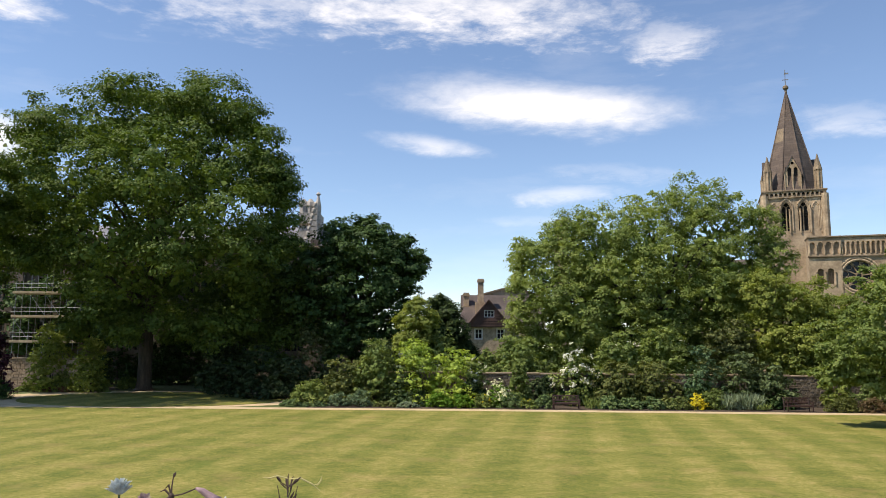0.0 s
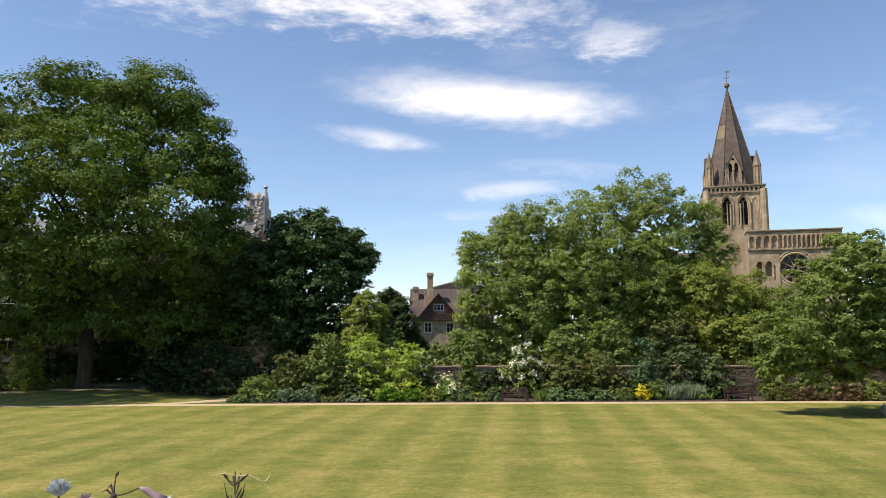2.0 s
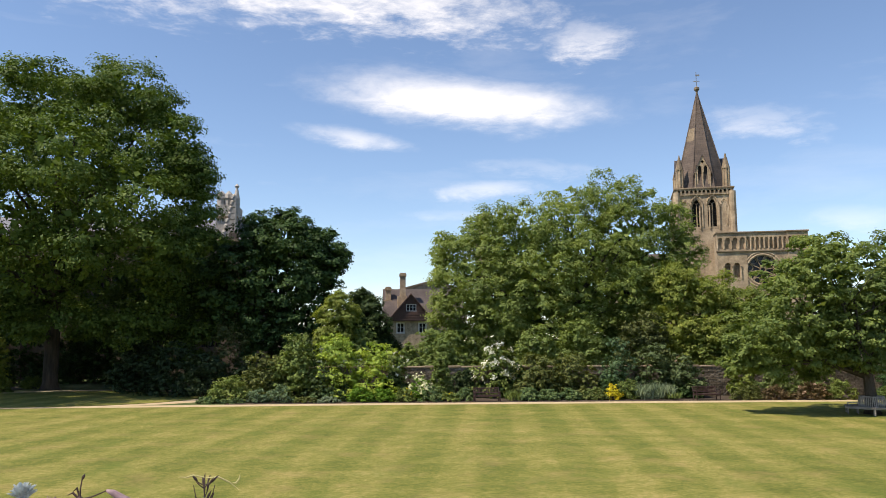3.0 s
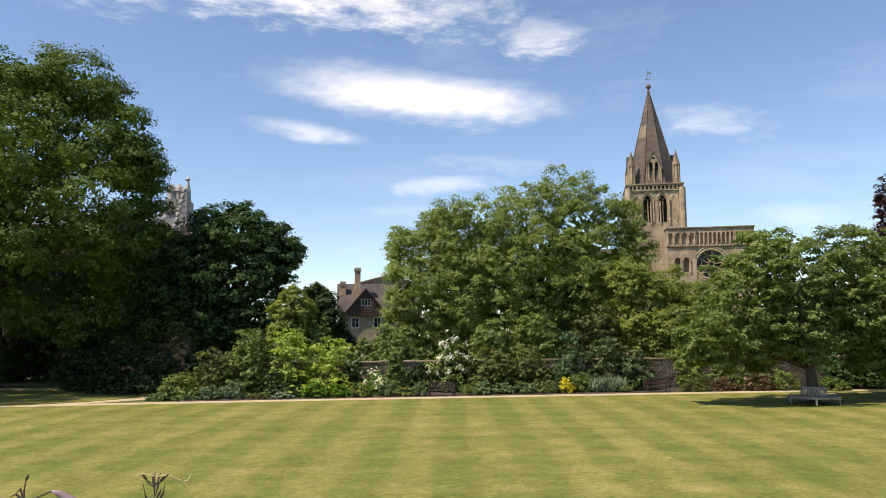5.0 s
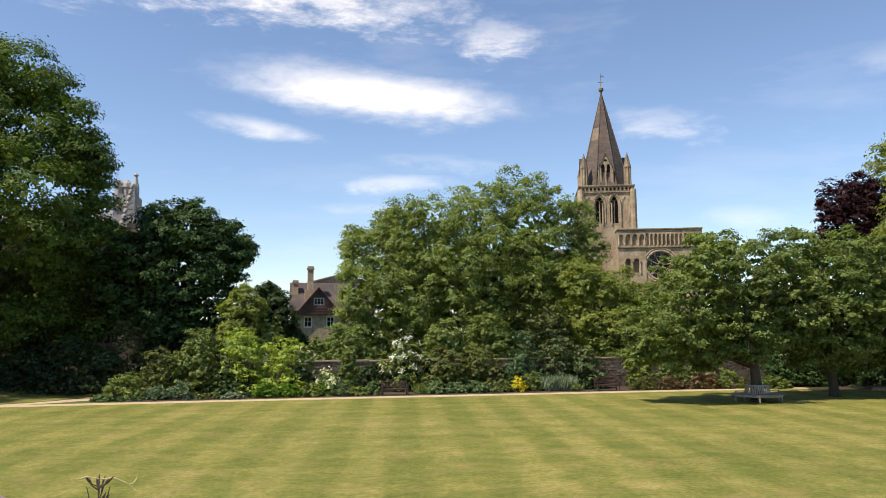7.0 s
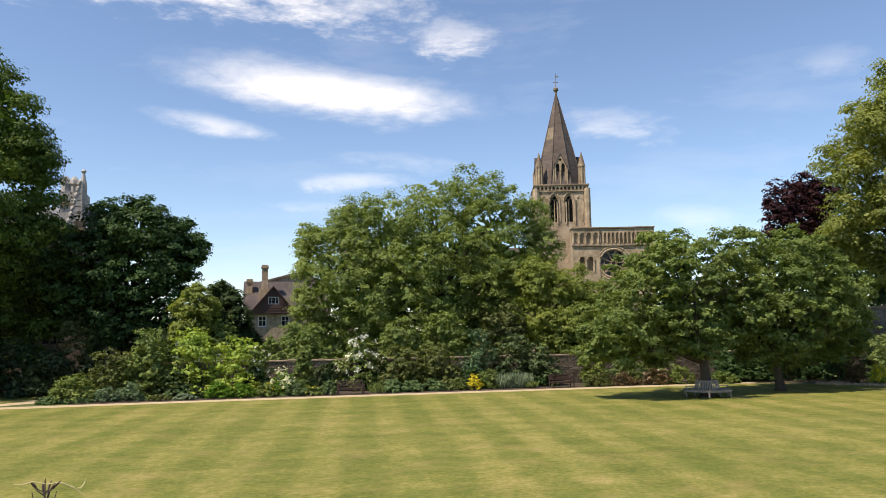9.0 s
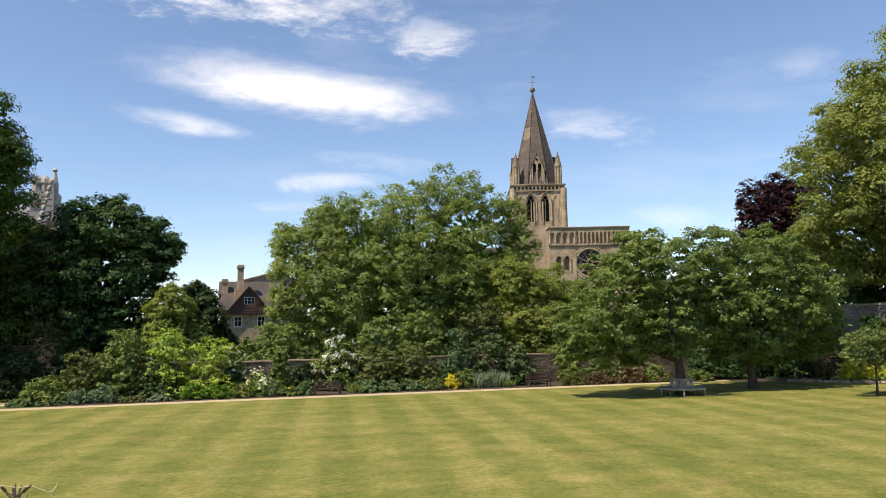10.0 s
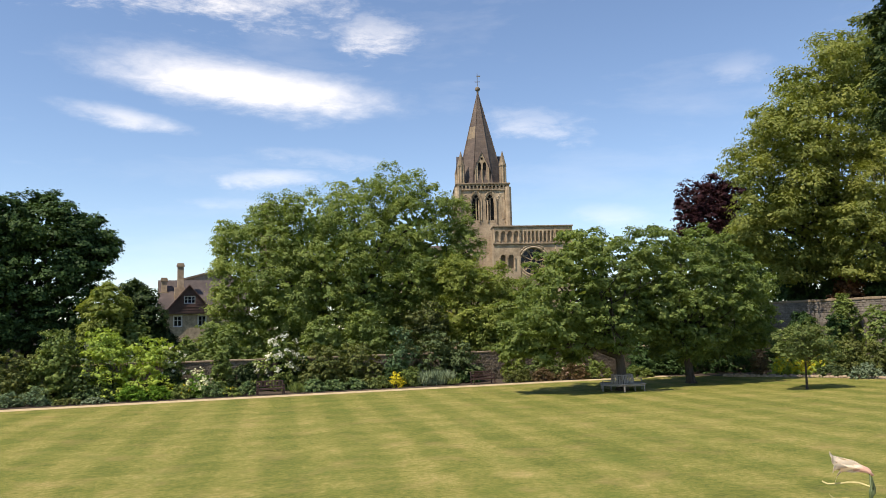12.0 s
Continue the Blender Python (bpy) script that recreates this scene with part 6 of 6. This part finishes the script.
for k in range(6):
    sec = pose(0, 0, 0, 0, 0, 60 * k)
    c30 = math.cos(radians(30))
    for j in range(5):
        r0 = 0.72 + 0.135 * j
        r1 = r0 + 0.115
        bm = bmesh.new()
        t = math.tan(radians(30))
        v = [bm.verts.new((sx * (r * t - 0.006), -r, z)) for z in (0.42, 0.45) for r, sx in ((r0, -1), (r0, 1), (r1, 1), (r1, -1))]
        for q in ((0, 1, 2, 3), (7, 6, 5, 4), (0, 4, 5, 1), (1, 5, 6, 2), (2, 6, 7, 3), (3, 7, 4, 0)):
            bm.faces.new([v[i] for i in q])
        bmesh.ops.recalc_face_normals(bm, faces=bm.faces)
        part("seat_slat", bm, teak_mat, tb, m=sec)
    for j in range(7):
        x = -0.33 + 0.11 * j
        part("back_slat", boxed(x - 0.035, x + 0.035, -0.012, 0.012, 0, 0.52, bevel=0.004), teak_mat, tb, m=sec @ pose(0, -0.7, 0.45, -10))
    part("back_rail", boxed(-0.36, 0.36, -0.02, 0.02, 0, 0.07, bevel=0.006), teak_mat, tb, m=sec @ pose(0, -0.6, 0.93, -10))
    part("apron", boxed(-0.76, 0.76, -0.015, 0.015, 0.33, 0.418), teak_mat, tb, m=sec @ pose(0, -1.3, 0))
    corner = pose(0, 0, 0, 0, 0, 60 * k + 30)
    bm = bmesh.new()
    tube(bm, [(0, 0, 0), (0, 0, 0.2), (0, 0, 0.418)], [0.04, 0.038, 0.05], 6)
    part("leg", bm, teak_mat, tb, m=corner @ pose(0, -1.46, 0))
    bm = bmesh.new()
    tube(bm, [(0, 0, 0), (0, 0, 0.418)], [0.035, 0.035], 6)
    part("leg", bm, teak_mat, tb, m=corner @ pose(0, -0.85, 0))
    if k in (1, 4):
        bm = boxed(-0.03, 0.03, -1.5, -0.8, 0.62, 0.66, bevel=0.006)
        box(bm, -0.025, 0.025, -1.48, -1.43, 0.45, 0.62)
        part("arm_rest", bm, teak_mat, tb, m=corner)

# ---- terrace in front of the camera, with its lilies ----
terrace = tagged(mesh_object("terrace", boxed(-14, 14, -9, 2.6, 0.04, 2.55, bevel=0.04), stone_pale), "pale stone garden terrace", "terrace", kind="structure")
sheet("terrace_bed", [(-13.5, 0.85), (13.5, 0.85), (13.5, 2.45), (-13.5, 2.45)], 2.60, soil_mat, "narrow soil bed along the terrace edge", depth=0.049, category="flower bed")
stem_mat = surface("lily_stem", (0.05, 0.075, 0.02), (0.10, 0.13, 0.04), 8, 0.6, 60, 0.2, 0.002)
dry_mat = surface("dry_stem", (0.045, 0.028, 0.022), (0.10, 0.06, 0.045), 12, 0.8, 60, 0.3, 0.002)
straw_mat = surface("straw_leaf", (0.42, 0.36, 0.14), (0.62, 0.55, 0.24), 10, 0.7, 60, 0.2, 0.002)
lily_mat = leaf_material("lily_petal", (0.78, 0.66, 0.54), (0.86, 0.79, 0.70), (0.88, 0.84, 0.78), 0.45, through=(1.0, 0.97, 0.9))
blush_mat = surface("lily_tube", (0.70, 0.36, 0.24), (0.82, 0.52, 0.38), 20, 0.5, 60, 0.15, 0.002)
mauve_mat = surface("mauve_petal", (0.24, 0.14, 0.15), (0.46, 0.33, 0.33), 16, 0.6, 60, 0.15, 0.002)
pale_mat = leaf_material("pale_blue_petal", (0.50, 0.58, 0.66), (0.64, 0.70, 0.78), (0.74, 0.78, 0.84), 0.4, through=(1.0, 0.97, 0.9))


def blade(bm, pts, width, up=(0, 0, 1)):
    """A ribbon with thickness: a leaf or a petal, wide in the middle."""
    pts = [Vector(p) for p in pts]
    rows = []
    for i, p in enumerate(pts):
        d = (pts[min(i + 1, len(pts) - 1)] - pts[max(i - 1, 0)]).normalized()
        s = d.cross(Vector(up)).normalized()
        w = width * (math.sin(math.pi * (0.12 + 0.86 * i / (len(pts) - 1))) ** 0.8)
        k = s.cross(d).normalized() * 0.0012
        rows.append([bm.verts.new(p + s * w / 2), bm.verts.new(p + k * 2 + k * 40 * w), bm.verts.new(p - s * w / 2), bm.verts.new(p - k)])
    for a, c in zip(rows, rows[1:]):
        for q in range(4):
            bm.faces.new((a[q], a[(q + 1) % 4], c[(q + 1) % 4], c[q]))
    bm.faces.new(rows[0][::-1]), bm.faces.new(rows[-1])
    return bm


def stalk(name, label, top, seed, category="flower"):
    """A stem from the terrace bed up to a flower at top, as an object whose base is in the soil."""
    rng = np.random.default_rng(seed)
    x, y, z = top
    ob = empty(name, (x, y, 2.6), label, category, "terrace flowers")
    bm = bmesh.new()
    h = z - 2.6
    tube(bm, [(0.03, 0.02, 0), (0.02, 0, h * 0.5), (0, 0, h * 0.85), (0, 0, h)], [0.005, 0.004, 0.0032, 0.0026], 6)
    part("stem", bm, stem_mat, ob, smooth=True)
    for k in range(14):
        zz = h * (0.12 + 0.055 * k)
        a = k * 2.4 + rng.uniform(-0.3, 0.3)
        ln = rng.uniform(0.08, 0.13)
        d = Vector((math.cos(a), math.sin(a), 0))
        bm = blade(bmesh.new(), [d * 0.004 + Vector((0, 0, zz)), d * ln * 0.5 + Vector((0, 0, zz + 0.035)), d * ln + Vector((0, 0, zz + 0.02))], 0.018)
        part("leaf", bm, stem_mat, ob)
    return ob, h


def petal(root, axis, out, length, width, flare, mat, parent, curl=0.02):
    """A cupped petal along axis, opening towards out and rolled back at its tip; two skins."""
    side = axis.cross(out).normalized()
    bm = bmesh.new()
    skins = []
    for k in (0, 1):
        rows = []
        for i in range(10):
            t = i / 9
            roll = max(0.0, (t - 0.72) / 0.28)
            c = root + axis * (length * (t - 0.12 * roll * roll)) + out * (0.004 + flare * t ** 1.6 + curl * roll * roll)
            w = width * max(0.12, math.sin(math.pi * (0.1 + 0.82 * t))) ** 0.75
            rows.append([bm.verts.new(c + side * (u * w / 2) + out * (-0.28 * u * u * w - 0.0008 * k + 0.0012 * math.sin(9 * t + 5 * u))) for u in (-1, -0.5, 0, 0.5, 1)])
        skins.append(rows)
        for a, c in zip(rows, rows[1:]):
            for q in range(4):
                bm.faces.new((a[q], a[q + 1], c[q + 1], c[q]) if k == 0 else (a[q], c[q], c[q + 1], a[q + 1]))
    return part("petal", bm, mat, parent, smooth=True)


# trumpet lily, drooping to one side
ob, h = stalk("lily", "pale cream and pink trumpet lily on a leafy stem", (1.527, 1.245, 3.860), 51)
axis = Vector((-0.60, 0.79, 0.22)).normalized()
o = Vector((0, 0, h))
part("flower_tube", tube(bmesh.new(), [o + Vector((0.004, -0.004, -0.01)), o + axis * 0.004, o + axis * 0.018, o + axis * 0.032], [0.0026, 0.006, 0.0085, 0.0095], 12), blush_mat, ob, "pink flushed tube", smooth=True)
side = axis.cross(Vector((0, 0, 1))).normalized()
up = side.cross(axis).normalized()
for a, ln, fl, cu in ((1.4, 0.080, 0.010, 0.007), (0.35, 0.074, 0.010, 0.008), (2.6, 0.072, 0.010, 0.008), (3.7, 0.064, 0.020, 0.012), (4.7, 0.056, 0.026, 0.018), (5.7, 0.066, 0.020, 0.010)):
    petal(o + axis * 0.014, axis, side * math.cos(a) + up * math.sin(a), ln, 0.03, fl, lily_mat, ob, cu)
bm = bmesh.new()
for k in range(5):
    a = k * 1.257
    d = side * math.cos(a) + up * math.sin(a)
    tube(bm, [o + axis * 0.03, o + axis * 0.055 + d * 0.003, o + axis * 0.07 + d * 0.005], [0.0008, 0.0007, 0.0016], 5)
part("stamens", bm, straw_mat, ob)
bm = blade(bmesh.new(), [(-0.004, 0.0, h - 0.034), (-0.014, 0.02, h - 0.028), (-0.026, 0.036, h - 0.029), (-0.04, 0.055, h - 0.034), (-0.052, 0.07, h - 0.036), (-0.058, 0.08, h - 0.031)], 0.006)
part("straw_petal", bm, straw_mat, ob, "withered yellow petal")
for dx, dz, r in ((0.004, -0.03, 0.004), (0.009, -0.045, 0.0045), (-0.004, -0.055, 0.004)):
    part("bud", tube(bmesh.new(), [(0, 0, h + dz - 0.012), (dx * 0.6, 0, h + dz - 0.004), (dx, 0, h + dz + 0.008), (dx * 1.1, 0, h + dz + 0.018)], [0.0015, r, r * 0.8, 0.0008], 8), stem_mat, ob, smooth=True)

# a withered bloom lower on the same plant
ob, h = stalk("lily", "withered yellow and orange lily bloom on a leafy stem", (1.495, 1.262, 3.796), 53)
axis = Vector((-0.62, 0.76, -0.18)).normalized()
side = axis.cross(Vector((0, 0, 1))).normalized()
up = side.cross(axis).normalized()
for a, ln in ((1.2, 0.055), (2.6, 0.048), (0.2, 0.05), (4.4, 0.04)):
    petal(Vector((0, 0, h)), axis, side * math.cos(a) + up * math.sin(a), ln, 0.016, 0.010, straw_mat if a > 1 else blush_mat, ob, 0.006)

# seed head and faded bells
for i, (top, mat_, lab, nm) in enumerate([((-0.829, 2.006, 3.826), pale_mat, "pale blue shaggy flower on a thin stem", "shaggy_flower"), ((-0.772, 2.024, 3.808), mauve_mat, "faded mauve flower on a thin stem", "faded_flower")]):
    ob, h = stalk(nm, lab, top, 60 + i)
    rng = np.random.default_rng(70 + i)
    small = 1.25 if i == 0 else 0.62
    for k in range(150 if i == 0 else 60):
        d = Vector(rng.normal(size=3))
        d = Vector((d.x * 0.42, d.y * 0.42, abs(d.z) + 0.45)).normalized()
        ln = rng.uniform(0.018, 0.036) * small
        s = Vector((rng.normal() * 0.004, rng.normal() * 0.004, h - 0.012))
        bend = Vector((rng.normal() * 0.004, rng.normal() * 0.004, -0.004))
        part("petal", blade(bmesh.new(), [s, s + d * ln * 0.4, s + d * ln * 0.8 + bend * 0.4, s + d * ln + bend], 0.0042 * small, Vector(rng.normal(size=3)).normalized()), mat_, ob)
ob, h = stalk("seed_stalk", "dark dried flower stalk with a drooping mauve bell", (-0.71, 2.051, 3.80), 55)
bm = bmesh.new()
tube(bm, [(0, 0, h), (0.0, 0, h + 0.025), (0.003, 0, h + 0.05)], [0.0025, 0.002, 0.0015], 5)
tube(bm, [(0.003, 0, h + 0.048), (0.006, 0, h + 0.056), (0.009, 0, h + 0.062)], [0.002, 0.0045, 0.001], 6)
tube(bm, [(0, 0, h), (0.03, 0, h + 0.006), (0.06, 0.01, h + 0.018)], [0.0025, 0.002, 0.002], 5)
for d in ((-0.03, 0, 0.018), (-0.02, 0.01, 0.03), (0.014, -0.01, -0.02), (-0.028, 0, -0.01)):
    tube(bm, [(0, 0, h), (d[0] * 0.6, d[1], h + d[2] * 0.9), (d[0], d[1], h + d[2] * 0.6)], [0.003, 0.003, 0.001], 5)
bmesh.ops.create_icosphere(bm, subdivisions=2, radius=0.008, matrix=pose(0, 0, h))
part("dried_head", bm, dry_mat, ob)
bm = bmesh.new()
tube(bm, [(0.06, 0.01, h + 0.019), (0.075, 0.015, h + 0.012), (0.1, 0.02, h - 0.006), (0.125, 0.02, h - 0.022)], [0.003, 0.008, 0.0105, 0.015], 18)
part("bell", bm, mauve_mat, ob, "faded mauve bell", smooth=True)
bm = bmesh.new()
tube(bm, [(0.124, 0.02, h - 0.0215), (0.129, 0.02, h - 0.024), (0.136, 0.021, h - 0.0245)], [0.0152, 0.0175, 0.0215], 18, cap=False)
part("lip", bm, pale_mat, ob, "pale flared lip", smooth=True)

ob, h = stalk("seed_stalk", "bare dark branching seed stalk with straw leaves", (-0.419, 2.129, 3.785), 57)
rng = np.random.default_rng(58)
bm = bmesh.new()
for k in range(20):
    a = rng.uniform(0, 2 * math.pi)
    z0 = rng.uniform(-0.05, 0.035)
    e = Vector((math.cos(a) * rng.uniform(0.012, 0.045), math.sin(a) * 0.03, z0 + rng.uniform(0.022, 0.04)))
    s = Vector((0, 0, z0))
    tube(bm, [s + Vector((0, 0, h)), s.lerp(e, 0.55) + Vector((0, 0, h - 0.006)), s.lerp(e, 0.75) + Vector((0, 0, h - 0.002)), e + Vector((0, 0, h))], [0.0016, 0.0016, 0.003, 0.0008], 6)
tube(bm, [(0, 0, h - 0.06), (0, 0, h + 0.062)], [0.0026, 0.001], 5)
for sx, dx in ((-1, 0.03), (1, 0.026)):
    tube(bm, [(0, 0, h - 0.07), (sx * dx * 0.5, 0, h - 0.03), (sx * dx, 0.004, h + 0.03)], [0.002, 0.0018, 0.001], 5)
part("dried_head", bm, dry_mat, ob)
for pts in (((0.0, 0, h + 0.05), (-0.03, 0, h + 0.056), (-0.05, 0, h + 0.05), (-0.07, 0, h + 0.052)), ((0.0, 0, h + 0.048), (0.035, 0, h + 0.05), (0.065, 0, h + 0.036), (0.09, 0, h + 0.016)), ((0.072, 0, h + 0.034), (0.082, 0, h + 0.034), (0.09, 0, h + 0.045), (0.092, 0, h + 0.058))):
    part("straw_leaf", blade(bmesh.new(), pts, 0.005, (0, 1, 0)), straw_mat, ob)
